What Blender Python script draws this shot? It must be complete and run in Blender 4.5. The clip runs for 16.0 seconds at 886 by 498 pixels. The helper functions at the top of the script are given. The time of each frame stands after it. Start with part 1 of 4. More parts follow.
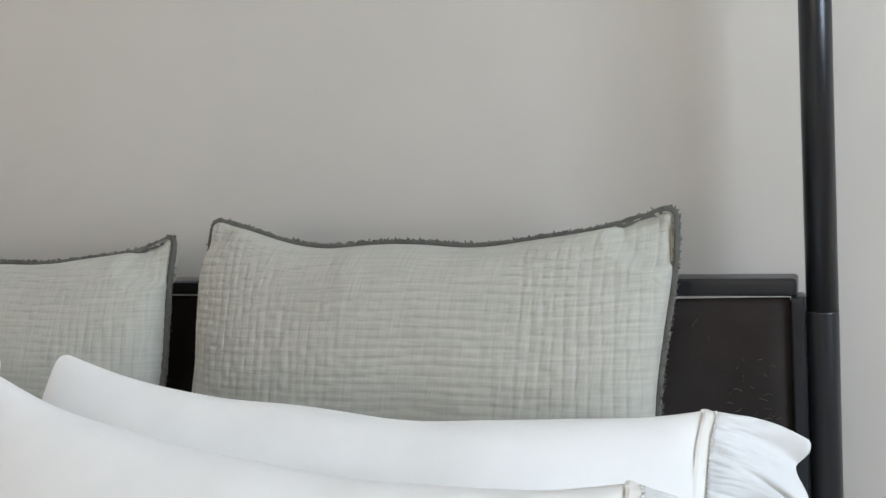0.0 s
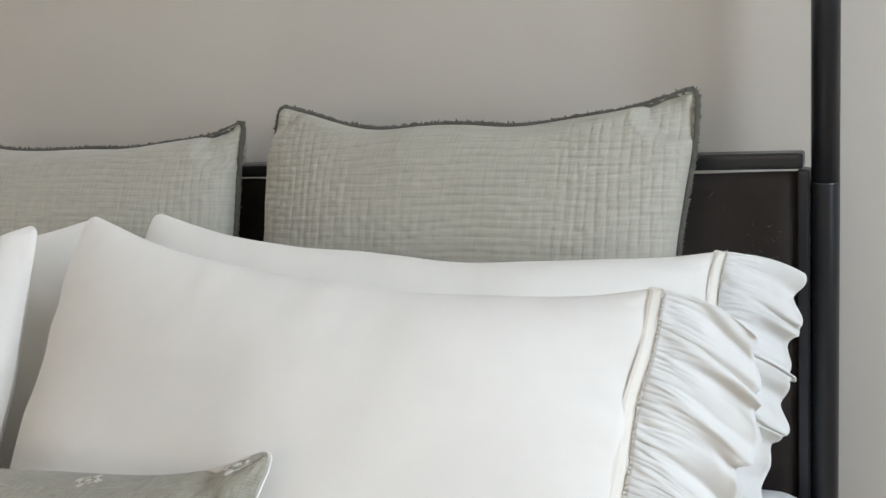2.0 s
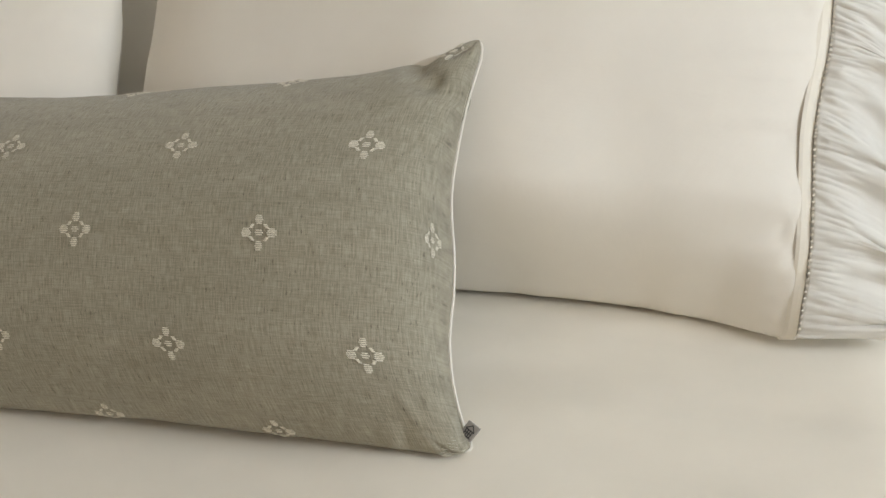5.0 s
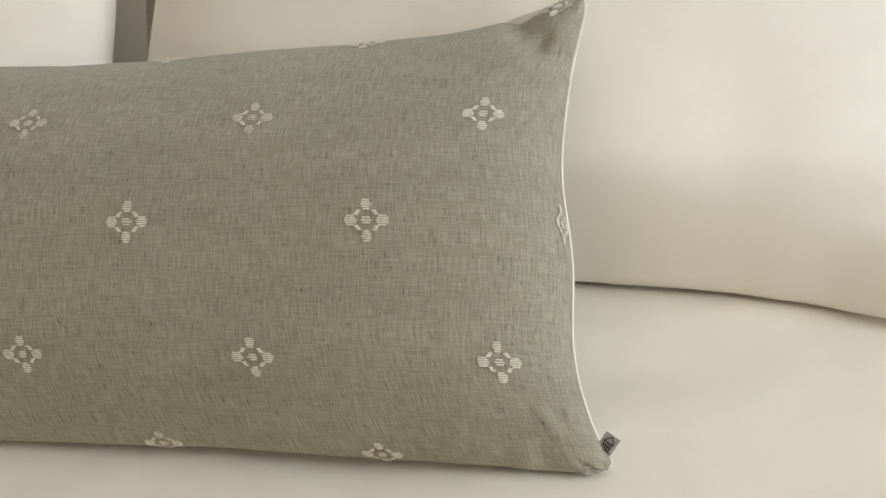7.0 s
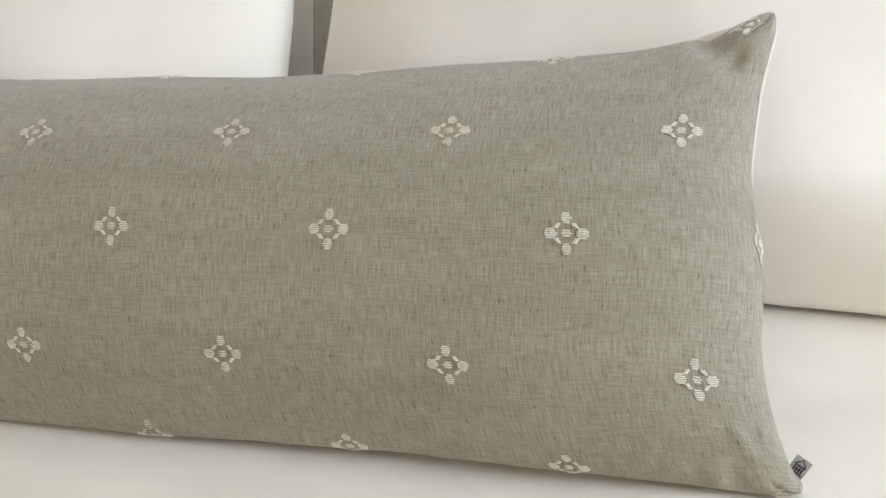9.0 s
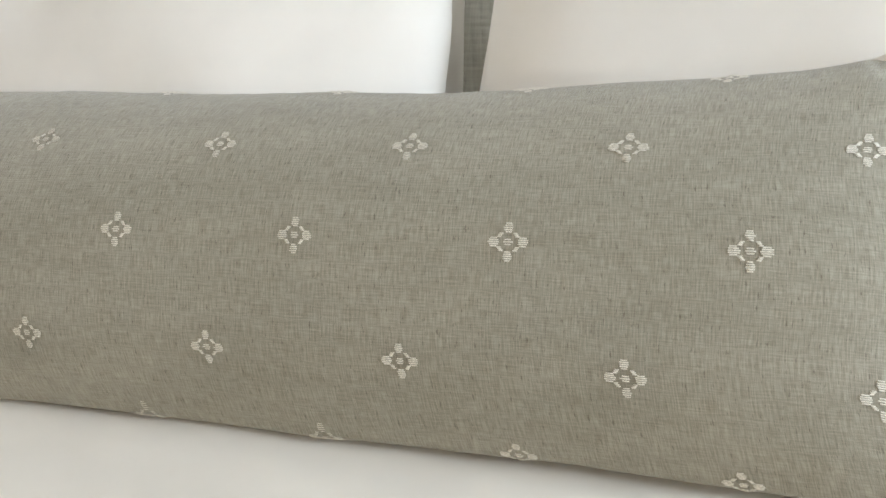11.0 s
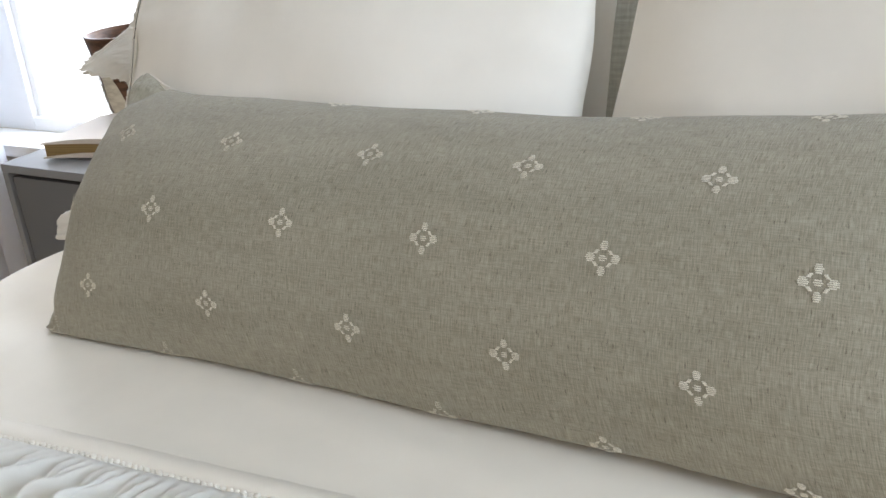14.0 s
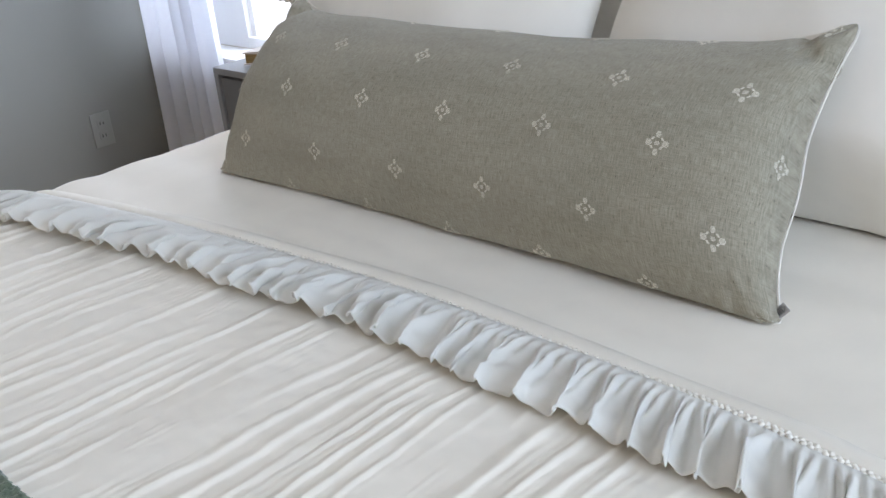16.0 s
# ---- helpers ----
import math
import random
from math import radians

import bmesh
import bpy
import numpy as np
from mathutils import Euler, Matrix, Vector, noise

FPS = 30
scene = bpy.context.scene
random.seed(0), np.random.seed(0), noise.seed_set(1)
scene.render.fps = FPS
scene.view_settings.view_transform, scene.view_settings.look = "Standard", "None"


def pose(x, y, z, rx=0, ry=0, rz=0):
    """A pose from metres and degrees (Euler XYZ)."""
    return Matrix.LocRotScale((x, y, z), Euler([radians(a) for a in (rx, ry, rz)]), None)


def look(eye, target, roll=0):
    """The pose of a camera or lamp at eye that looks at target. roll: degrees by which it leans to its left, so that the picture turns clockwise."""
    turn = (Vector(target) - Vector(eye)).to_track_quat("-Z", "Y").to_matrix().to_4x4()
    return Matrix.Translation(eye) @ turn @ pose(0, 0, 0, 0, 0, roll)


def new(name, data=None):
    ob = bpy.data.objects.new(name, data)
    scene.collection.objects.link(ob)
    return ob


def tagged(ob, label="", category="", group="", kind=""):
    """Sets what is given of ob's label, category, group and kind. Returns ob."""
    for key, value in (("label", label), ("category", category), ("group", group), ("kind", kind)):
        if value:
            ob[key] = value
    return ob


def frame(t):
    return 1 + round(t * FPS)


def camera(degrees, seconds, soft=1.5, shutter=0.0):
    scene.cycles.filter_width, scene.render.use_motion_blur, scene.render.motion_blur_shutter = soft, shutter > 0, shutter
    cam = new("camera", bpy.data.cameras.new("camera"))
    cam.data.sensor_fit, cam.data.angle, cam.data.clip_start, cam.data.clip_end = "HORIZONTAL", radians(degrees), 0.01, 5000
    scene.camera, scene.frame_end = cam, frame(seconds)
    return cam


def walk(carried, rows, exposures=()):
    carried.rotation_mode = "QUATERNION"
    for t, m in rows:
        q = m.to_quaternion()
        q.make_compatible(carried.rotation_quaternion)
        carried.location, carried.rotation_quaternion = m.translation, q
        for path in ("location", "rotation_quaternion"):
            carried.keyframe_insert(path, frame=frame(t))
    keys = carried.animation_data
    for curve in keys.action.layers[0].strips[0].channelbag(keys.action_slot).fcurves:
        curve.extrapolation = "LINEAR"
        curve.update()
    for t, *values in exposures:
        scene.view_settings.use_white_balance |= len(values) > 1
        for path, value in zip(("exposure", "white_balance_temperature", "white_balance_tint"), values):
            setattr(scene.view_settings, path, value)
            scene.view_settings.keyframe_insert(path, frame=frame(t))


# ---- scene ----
cam = camera(47.2, 16.0)
ROWS = [
    (0.0, 0.8295, 0.1379, 1.3102, 81.61, 4.55, 22.84),
    (0.5, 0.8461, 0.1029, 1.3011, 81.32, 4.51, 23.44),
    (1.0, 0.8567, 0.0771, 1.2934, 80.67, 4.40, 23.69),
    (1.5, 0.8592, 0.0522, 1.2775, 79.62, 4.33, 23.88),
    (2.0, 0.8605, -0.0251, 1.2577, 78.30, 4.22, 24.09),
    (2.5, 0.8657, -0.1166, 1.2340, 76.66, 4.20, 24.26),
    (3.0, 0.8592, -0.1673, 1.2160, 74.66, 4.13, 24.54),
    (3.5, 0.8377, -0.2020, 1.1924, 72.16, 4.24, 24.25),
    (4.0, 0.7954, -0.2156, 1.1599, 69.68, 4.50, 22.59),
    (4.5, 0.6974, -0.2061, 1.1354, 67.43, 4.87, 19.13),
    (7.0, 0.4183, -0.1248, 1.0843, 65.29, 3.37, 8.76),
    (7.5, 0.4011, -0.1303, 1.0834, 65.75, 3.36, 9.80),
    (8.0, 0.3856, -0.1343, 1.0854, 66.00, 3.46, 11.08),
    (8.5, 0.3679, -0.1395, 1.0864, 66.24, 3.62, 12.54),
    (9.0, 0.3541, -0.1453, 1.0892, 66.55, 3.85, 13.98),
    (9.5, 0.3437, -0.1505, 1.0925, 66.74, 4.12, 15.34),
    (10.0, 0.3282, -0.1598, 1.0959, 67.00, 4.39, 16.69),
    (12.5, 0.2914, -0.1893, 1.1014, 68.74, 4.89, 23.28),
    (13.0, 0.2926, -0.1963, 1.1072, 68.61, 5.02, 25.16),
    (13.5, 0.3221, -0.2034, 1.1232, 68.29, 5.26, 27.73),
    (14.0, 0.3998, -0.2230, 1.1485, 67.73, 5.57, 30.87),
    (14.5, 0.5014, -0.2673, 1.1695, 67.77, 5.46, 34.02),
    (15.0, 0.6297, -0.3362, 1.1857, 67.48, 5.31, 36.90),
    (15.5, 0.7588, -0.4083, 1.1834, 66.85, 5.14, 39.94),
    (16.0, 0.8369, -0.4462, 1.1960, 66.17, 5.42, 43.80),
]
EXPOSURES = [(0.0, -0.74, 6480, 18), (1.5, -0.84, 6650, 18), (2.5, -1.0, 6950, 18), (3.5, -1.1, 7300, 18), (4.5, -1.15, 7850, 18), (7.0, -0.94, 7850, 18), (9.0, -0.58, 7100, 17), (10.0, -0.5, 6950, 17), (12.5, -0.48, 6850, 17), (13.5, -0.64, 6850, 17), (15.0, -0.88, 6600, 18), (16.0, -1.0, 6450, 19)]
walk(cam, [(t, pose(x, y, z, rx, ry, rz)) for t, x, y, z, rx, ry, rz in ROWS], EXPOSURES)

# ---- world, sun, window light, added fill light ----
world = bpy.data.worlds.new("world")
scene.world = world
world.use_nodes = True
wn = world.node_tree
sky = wn.nodes.new("ShaderNodeTexSky")
sky.sky_type, sky.sun_disc = "NISHITA", False
sky.sun_elevation, sky.sun_rotation = radians(48), radians(120)
wn.nodes["Background"].inputs["Strength"].default_value = 0.15
wn.links.new(sky.outputs[0], wn.nodes["Background"].inputs["Color"])

sun_data = bpy.data.lights.new("sun", "SUN")
sun_data.energy, sun_data.angle, sun_data.color = 0.8, radians(12), (1.0, 0.95, 0.88)
sun_lamp = new("sun", sun_data)
sun_lamp.matrix_world = look((4, 2.3, 4.6), (0, 0, 0))


def window_and_fill_light(eye, target, wide, high, power, colour):
    data = bpy.data.lights.new("window_and_fill_light", "AREA")
    data.shape, data.size, data.size_y, data.energy, data.color = "RECTANGLE", wide, high, power, colour
    lamp = new("window_and_fill_light", data)
    lamp.matrix_world = look(eye, target)
    return lamp


window_and_fill_light((-1.63, 1.585, 1.37), (-1.63, 0.0, 1.37), 1.5, 1.72, 80, (0.74, 0.87, 1.0))
window_and_fill_light((2.72, -0.15, 1.7), (0.0, -0.15, 1.7), 1.16, 1.36, 118, (0.64, 0.83, 1.0))
# unseen warm fill, added behind the camera in place of room bounce
window_and_fill_light((0.2, -3.5, 1.8), (0.2, 1.0, 1.8), 2.76, 1.28, 33, (1.0, 0.84, 0.58))


# ---- materials ----
class Mat:
    """A node material with a principled shader and short ways to add to it."""

    def __init__(self, name, colour, rough=0.8, metal=0.0, sheen=0.0):
        self.m = bpy.data.materials.new(name)
        self.m.use_nodes = True
        self.n, self.l = self.m.node_tree.nodes, self.m.node_tree.links
        self.b = self.n["Principled BSDF"]
        self.b.inputs["Base Color"].default_value = (*colour, 1)
        self.b.inputs["Roughness"].default_value = rough
        self.b.inputs["Metallic"].default_value = metal
        self.b.inputs["Specular IOR Level"].default_value = 0.25
        self.b.inputs["Sheen Weight"].default_value = sheen
        self.height = None

    def node(self, kind, **values):
        nd = self.n.new(kind)
        for key, value in values.items():
            nd.inputs[key].default_value = value
        return nd

    def coords(self, uv=False, scale=(1, 1, 1)):
        src = self.node("ShaderNodeUVMap") if uv else self.node("ShaderNodeTexCoord")
        mp = self.node("ShaderNodeMapping", Scale=scale)
        self.l.new(src.outputs["UV" if uv else "Object"], mp.inputs["Vector"])
        return mp.outputs[0]

    def noise(self, scale, detail=3.0, rough=0.55, uv=False, stretch=(1, 1, 1)):
        nd = self.node("ShaderNodeTexNoise", Scale=scale, Detail=detail, Roughness=rough)
        self.l.new(self.coords(uv, stretch), nd.inputs["Vector"])
        return nd.outputs["Fac"]

    def wave(self, scale, axis, uv=True, distortion=1.5):
        nd = self.node("ShaderNodeTexWave", Scale=scale, Distortion=distortion, Detail=2.0)
        nd.bands_direction = axis
        nd.inputs["Detail Scale"].default_value = 1.5
        self.l.new(self.coords(uv), nd.inputs["Vector"])
        return nd.outputs["Fac"]

    def ramp(self, fac, lo, hi, c0, c1):
        nd = self.node("ShaderNodeValToRGB")
        e = nd.color_ramp.elements
        e[0].position, e[1].position = lo, hi
        e[0].color, e[1].color = (*c0, 1), (*c1, 1)
        self.l.new(fac, nd.inputs["Fac"])
        return nd.outputs["Color"]

    def mix(self, a, b, fac, mode="MIX"):
        nd = self.n.new("ShaderNodeMix")
        nd.data_type, nd.blend_type = "RGBA", mode
        for sock, value in ((nd.inputs[6], a), (nd.inputs[7], b), (nd.inputs[0], fac)):
            if isinstance(value, (int, float)):
                sock.default_value = value
            elif isinstance(value, tuple):
                sock.default_value = (*value, 1)
            else:
                self.l.new(value, sock)
        return nd.outputs[2]

    def math(self, op, a, b):
        nd = self.n.new("ShaderNodeMath")
        nd.operation = op
        for sock, value in zip(nd.inputs, (a, b)):
            if isinstance(value, (int, float)):
                sock.default_value = value
            else:
                self.l.new(value, sock)
        return nd.outputs[0]

    def colour(self, out):
        self.l.new(out, self.b.inputs["Base Color"])

    def roughness(self, out):
        self.l.new(out, self.b.inputs["Roughness"])

    def bump(self, out, strength, distance):
        nd = self.node("ShaderNodeBump", Strength=strength, Distance=distance)
        self.l.new(out, nd.inputs["Height"])
        if self.height:
            self.l.new(self.height, nd.inputs["Normal"])
        self.height = nd.outputs[0]
        self.l.new(self.height, self.b.inputs["Normal"])


def cotton(name, colour, through_light=0.0):
    m = Mat(name, colour, 0.85, sheen=0.15)
    dim = tuple(c * 0.95 for c in colour)
    m.colour(m.ramp(m.noise(9, 4), 0.35, 0.65, dim, colour))
    m.bump(m.noise(22, 3, 0.5), 0.2, 0.004)
    weave = m.math("ADD", m.wave(420, "X"), m.wave(420, "Y"))
    m.bump(weave, 0.12, 0.0004)
    if through_light:
        tr = m.node("ShaderNodeBsdfTranslucent", Color=(*colour, 1))
        mx = m.node("ShaderNodeMixShader", Fac=through_light)
        m.l.new(m.b.outputs[0], mx.inputs[1])
        m.l.new(tr.outputs[0], mx.inputs[2])
        m.l.new(mx.outputs[0], m.n["Material Output"].inputs["Surface"])
    return m.m


WHITE_COTTON = cotton("white_cotton", (0.87, 0.83, 0.76))
RUFFLE_COTTON = cotton("thin_white_cotton", (0.90, 0.88, 0.83), 0.22)
SHEET_COTTON = cotton("sheet_cotton", (0.82, 0.82, 0.82))
TRIM_COTTON = cotton("trim_cotton", (0.85, 0.80, 0.71))
COVER_COTTON = cotton("cover_cotton", (0.88, 0.822, 0.725))


def linen():
    m = Mat("grey_green_linen", (0.305, 0.288, 0.226), 0.9, sheen=0.22)
    warp = m.noise(1000, 2, 0.6, True, (1.0, 0.065, 1))
    weft = m.noise(950, 3, 0.6, True, (0.07, 1.0, 1))
    slub = m.noise(520, 2, 0.6, True, (0.06, 1.0, 1))
    nub = m.noise(600, 2, 0.5, True, (1.0, 0.22, 1))
    patch = m.noise(20, 4, 0.6, True, (0.2, 1, 1))
    base = m.ramp(warp, 0.35, 0.65, (0.235, 0.213, 0.160), (0.430, 0.396, 0.316))
    cross = m.ramp(weft, 0.35, 0.65, (0.235, 0.213, 0.160), (0.430, 0.396, 0.316))
    col = m.mix(base, cross, 0.40)
    col = m.mix(col, m.ramp(slub, 0.32, 0.5, (0.82, 0.80, 0.78), (1.03, 1.03, 1.03)), 0.3, "MULTIPLY")
    col = m.mix(col, m.ramp(nub, 0.28, 0.38, (0.50, 0.48, 0.46), (1.0, 1.0, 1.0)), 0.8, "MULTIPLY")
    col = m.mix(col, m.ramp(patch, 0.35, 0.7, (0.88, 0.88, 0.86), (1.07, 1.07, 1.07)), 0.8, "MULTIPLY")
    m.colour(col)
    threads = m.math("ADD", m.wave(560, "X", distortion=2.5), m.wave(560, "Y", distortion=2.5))
    m.bump(threads, 0.25, 0.0006)
    m.bump(m.math("ADD", warp, weft), 0.22, 0.001)
    m.bump(slub, 0.2, 0.0012)
    return m.m


LINEN = linen()


def gauze(name, colour):
    m = Mat(name, colour, 0.9, sheen=0.2)
    dim = tuple(c * 0.86 for c in colour)
    warp = m.noise(260, 2, 0.6, True, (1.0, 0.06, 1))
    weft = m.noise(260, 2, 0.6, True, (0.06, 1.0, 1))
    m.colour(m.ramp(m.math("MULTIPLY", m.math("ADD", warp, weft), 0.5), 0.4, 0.6, dim, colour))
    m.bump(m.math("ADD", warp, weft), 0.4, 0.001)
    return m.m


GAUZE = gauze("sage_gauze", (0.48, 0.455, 0.375))
FRINGE = gauze("sage_fringe", (0.12, 0.112, 0.09))


def thread():
    m = Mat("cream_thread", (0.74, 0.70, 0.60), 0.8)
    m.colour(m.ramp(m.noise(500, 2), 0.3, 0.7, (0.6, 0.56, 0.46), (0.82, 0.78, 0.69)))
    return m.m


THREAD = thread()


def metal():
    m = Mat("black_metal", (0.014, 0.015, 0.017), 0.36)
    m.b.inputs["Specular IOR Level"].default_value = 0.6
    m.roughness(m.math("ADD", m.math("MULTIPLY", m.noise(60, 4), 0.08), 0.26))
    m.bump(m.noise(220, 3), 0.03, 0.0005)
    return m.m


METAL = metal()


def leather():
    m = Mat("brown_leather", (0.03, 0.024, 0.02), 0.6)
    big, fine = m.noise(7, 4), m.noise(160, 3)
    m.colour(m.ramp(big, 0.3, 0.72, (0.02, 0.015, 0.012), (0.042, 0.034, 0.029)))
    m.roughness(m.math("ADD", m.math("MULTIPLY", fine, 0.25), 0.45))
    m.bump(fine, 0.35, 0.001)
    m.bump(big, 0.2, 0.004)
    return m.m


LEATHER = leather()
SCUFF = Mat("scuffed_leather", (0.12, 0.10, 0.09), 0.85).m


def plaster(name, colour):
    m = Mat(name, colour, 0.9)
    dim = tuple(c * 0.95 for c in colour)
    m.colour(m.ramp(m.noise(2.2, 4), 0.35, 0.65, dim, colour))
    m.bump(m.noise(320, 3), 0.12, 0.001)
    m.bump(m.noise(18, 3), 0.08, 0.003)
    return m.m


WALL = plaster("warm_white_wall", (0.66, 0.607, 0.525))
CEILING = plaster("ceiling_paint", (0.86, 0.84, 0.80))
# shade on the west wall is put into this darker grey-green
SIDE_WALL = plaster("shaded_side_wall", (0.30, 0.305, 0.285))
WINDOW_PAINT = plaster("window_paint", (0.9, 0.9, 0.9))


def wood_floor():
    m = Mat("oak_floor", (0.32, 0.2, 0.11), 0.45)
    m.colour(m.ramp(m.noise(6, 5, 0.6, False, (1, 12, 1)), 0.3, 0.7, (0.22, 0.13, 0.07), (0.4, 0.27, 0.16)))
    m.bump(m.noise(20, 4, 0.6, False, (1, 14, 1)), 0.2, 0.002)
    return m.m


FLOOR = wood_floor()


def curtain_cloth():
    m = Mat("sheer_white_cloth", (0.85, 0.86, 0.88), 0.9)
    m.bump(m.noise(300, 2), 0.2, 0.001)
    tr = m.node("ShaderNodeBsdfTranslucent", Color=(0.9, 0.92, 0.96, 1))
    mx = m.node("ShaderNodeMixShader", Fac=0.6)
    m.l.new(m.b.outputs[0], mx.inputs[1])
    m.l.new(tr.outputs[0], mx.inputs[2])
    m.l.new(mx.outputs[0], m.n["Material Output"].inputs["Surface"])
    return m.m


CURTAIN = curtain_cloth()
STAND_PAINT = plaster("grey_cabinet_paint", (0.30, 0.31, 0.32))
STAND_PAINT.node_tree.nodes["Principled BSDF"].inputs["Roughness"].default_value = 0.35
STAND_FRONT = plaster("grey_drawer_paint", (0.2, 0.205, 0.215))
PAPER = Mat("book_cover_paper", (0.72, 0.66, 0.6), 0.7).m
# plate colour is darkened to carry the shade it sits in
PLASTIC = Mat("shaded_plate_plastic", (0.34, 0.345, 0.325), 0.5).m
DARK = Mat("dark_ink", (0.03, 0.03, 0.03), 0.8).m


def book_pages():
    m = Mat("gilt_pages", (0.4, 0.27, 0.1), 0.5)
    m.colour(m.ramp(m.noise(12, 2, 0.5, False, (0.1, 0.1, 60)), 0.3, 0.7, (0.2, 0.12, 0.04), (0.42, 0.3, 0.14)))
    return m.m


PAGES = book_pages()


def label_cloth():
    m = Mat("grey_label_cloth", (0.32, 0.3, 0.28), 0.9)
    m.bump(m.noise(700, 2), 0.4, 0.0005)
    return m.m


LABEL = label_cloth()


def knit():
    m = Mat("green_knit", (0.12, 0.16, 0.11), 0.95, sheen=0.3)
    m.colour(m.ramp(m.noise(160, 3), 0.3, 0.7, (0.07, 0.1, 0.065), (0.2, 0.25, 0.18)))
    m.bump(m.noise(300, 3), 0.6, 0.002)
    return m.m


KNIT = knit()


def glazed(name, lo, hi):
    m = Mat(name, hi, 0.35)
    m.colour(m.ramp(m.noise(26, 4, 0.6, False, (1, 1, 4.0)), 0.38, 0.6, lo, hi))
    m.bump(m.noise(60, 3, 0.6, False, (1, 1, 4.0)), 0.3, 0.002)
    return m.m


VASE_BROWN = glazed("brown_glaze", (0.07, 0.035, 0.02), (0.16, 0.08, 0.045))
VASE_CREAM = glazed("cream_glaze", (0.5, 0.44, 0.34), (0.68, 0.62, 0.5))


# ---- building helpers ----
def mesh_of(name, verts, faces, material, uvs=None, smooth=True):
    me = bpy.data.meshes.new(name)
    me.from_pydata([tuple(v) for v in verts], [], faces)
    if uvs is not None:
        layer = me.uv_layers.new(name="UVMap")
        idx = np.empty(len(me.loops), dtype=np.int32)
        me.loops.foreach_get("vertex_index", idx)
        layer.data.foreach_set("uv", np.asarray(uvs, dtype=np.float32)[idx].ravel())
    me.materials.append(material)
    if smooth:
        me.polygons.foreach_set("use_smooth", [True] * len(me.polygons))
    me.update()
    return me


def grid_faces(nu, nv, start=0, flip=False):
    faces = []
    for j in range(nv - 1):
        for i in range(nu - 1):
            a = start + j * nu + i
            f = (a, a + 1, a + nu + 1, a + nu)
            faces.append(f[::-1] if flip else f)
    return faces


def part(name, bm, material, parent, label=""):
    me = bpy.data.meshes.new(name)
    bm.to_mesh(me)
    bm.free()
    me.materials.append(material)
    ob = new(name, me)
    ob.parent = parent
    return tagged(ob, label)


def mesh_part(name, me, parent, label=""):
    ob = new(name, me)
    ob.parent = parent
    return tagged(ob, label)


def thing(name, label, category, where=(0, 0, 0), group="", kind=""):
    ob = new(name)
    ob.location = where
    return tagged(ob, label, category, group, kind)


def box_bm(x0, x1, y0, y1, z0, z1, bevel=0.0, segments=2):
    bm = bmesh.new()
    bmesh.ops.create_cube(bm, size=1)
    for v in bm.verts:
        v.co = Vector((x0 + (v.co.x + 0.5) * (x1 - x0), y0 + (v.co.y + 0.5) * (y1 - y0), z0 + (v.co.z + 0.5) * (z1 - z0)))
    if bevel:
        bmesh.ops.bevel(bm, geom=bm.edges[:], offset=bevel, segments=segments, affect="EDGES", profile=0.7)
        for f in bm.faces:
            f.smooth = False
    return bm


def tube_mesh(name, points, radius, material, sides=12, closed=False, wobble=None):
    """A tube along points; radius may be a function of the index."""
    pts = [Vector(p) for p in points]
    n = len(pts)
    verts, faces = [], []
    side = None
    for k, p in enumerate(pts):
        a = pts[(k - 1) % n] if closed or k else p
        b = pts[(k + 1) % n] if closed or k < n - 1 else p
        d = (b - a).normalized()
        if side is None:
            side = d.orthogonal().normalized()
        side = (side - d * side.dot(d)).normalized()
        up = d.cross(side)
        for s in range(sides):
            g = 2 * math.pi * s / sides
            r = radius * (wobble(k, s) if wobble else 1)
            verts.append(p + side * (r * math.cos(g)) + up * (r * math.sin(g)))
    for k in range(n if closed else n - 1):
        for s in range(sides):
            a, b = k * sides, ((k + 1) % n) * sides
            faces.append((a + s, a + (s + 1) % sides, b + (s + 1) % sides, b + s))
    if not closed:
        faces.append(tuple(range(sides))[::-1])
        faces.append(tuple((n - 1) * sides + s for s in range(sides)))
    return mesh_of(name, verts, faces, material)


def fbm(x, y, z, octaves=3):
    total, size = 0.0, 1.0
    for _ in range(octaves):
        total += size * noise.noise((x, y, z))
        x, y, z, size = x * 2.03, y * 2.03, z * 2.03, size * 0.5
    return total


def smooth_step(a, b, x):
    t = min(1.0, max(0.0, (x - a) / (b - a)))
    return t * t * (3 - 2 * t)


# ---- setting ----
BED_TOP = 0.682
BACK, LEFT, RIGHT, FRONT, HIGH = 1.40, -2.45, 2.60, -3.40, 2.60


def wall_with_opening(name, label, axis, place, thick, a0, a1, hole, material):
    """A wall along x or y from a0 to a1 with one opening (h0, h1, z0, z1) through it."""
    h0, h1, z0, z1 = hole
    bm = bmesh.new()
    for b0, b1, c0, c1 in ((a0, h0, 0, HIGH), (h1, a1, 0, HIGH), (h0, h1, 0, z0), (h0, h1, z1, HIGH)):
        box = box_bm(b0, b1, place, place + thick, c0, c1) if axis == "x" else box_bm(place, place + thick, b0, b1, c0, c1)
        me = bpy.data.meshes.new("piece")
        box.to_mesh(me)
        box.free()
        bm.from_mesh(me)
        bpy.data.meshes.remove(me)
    bmesh.ops.remove_doubles(bm, verts=bm.verts[:], dist=0.0005)
    ob = part(name, bm, material, None)
    return tagged(ob, label, "wall", kind="structure")


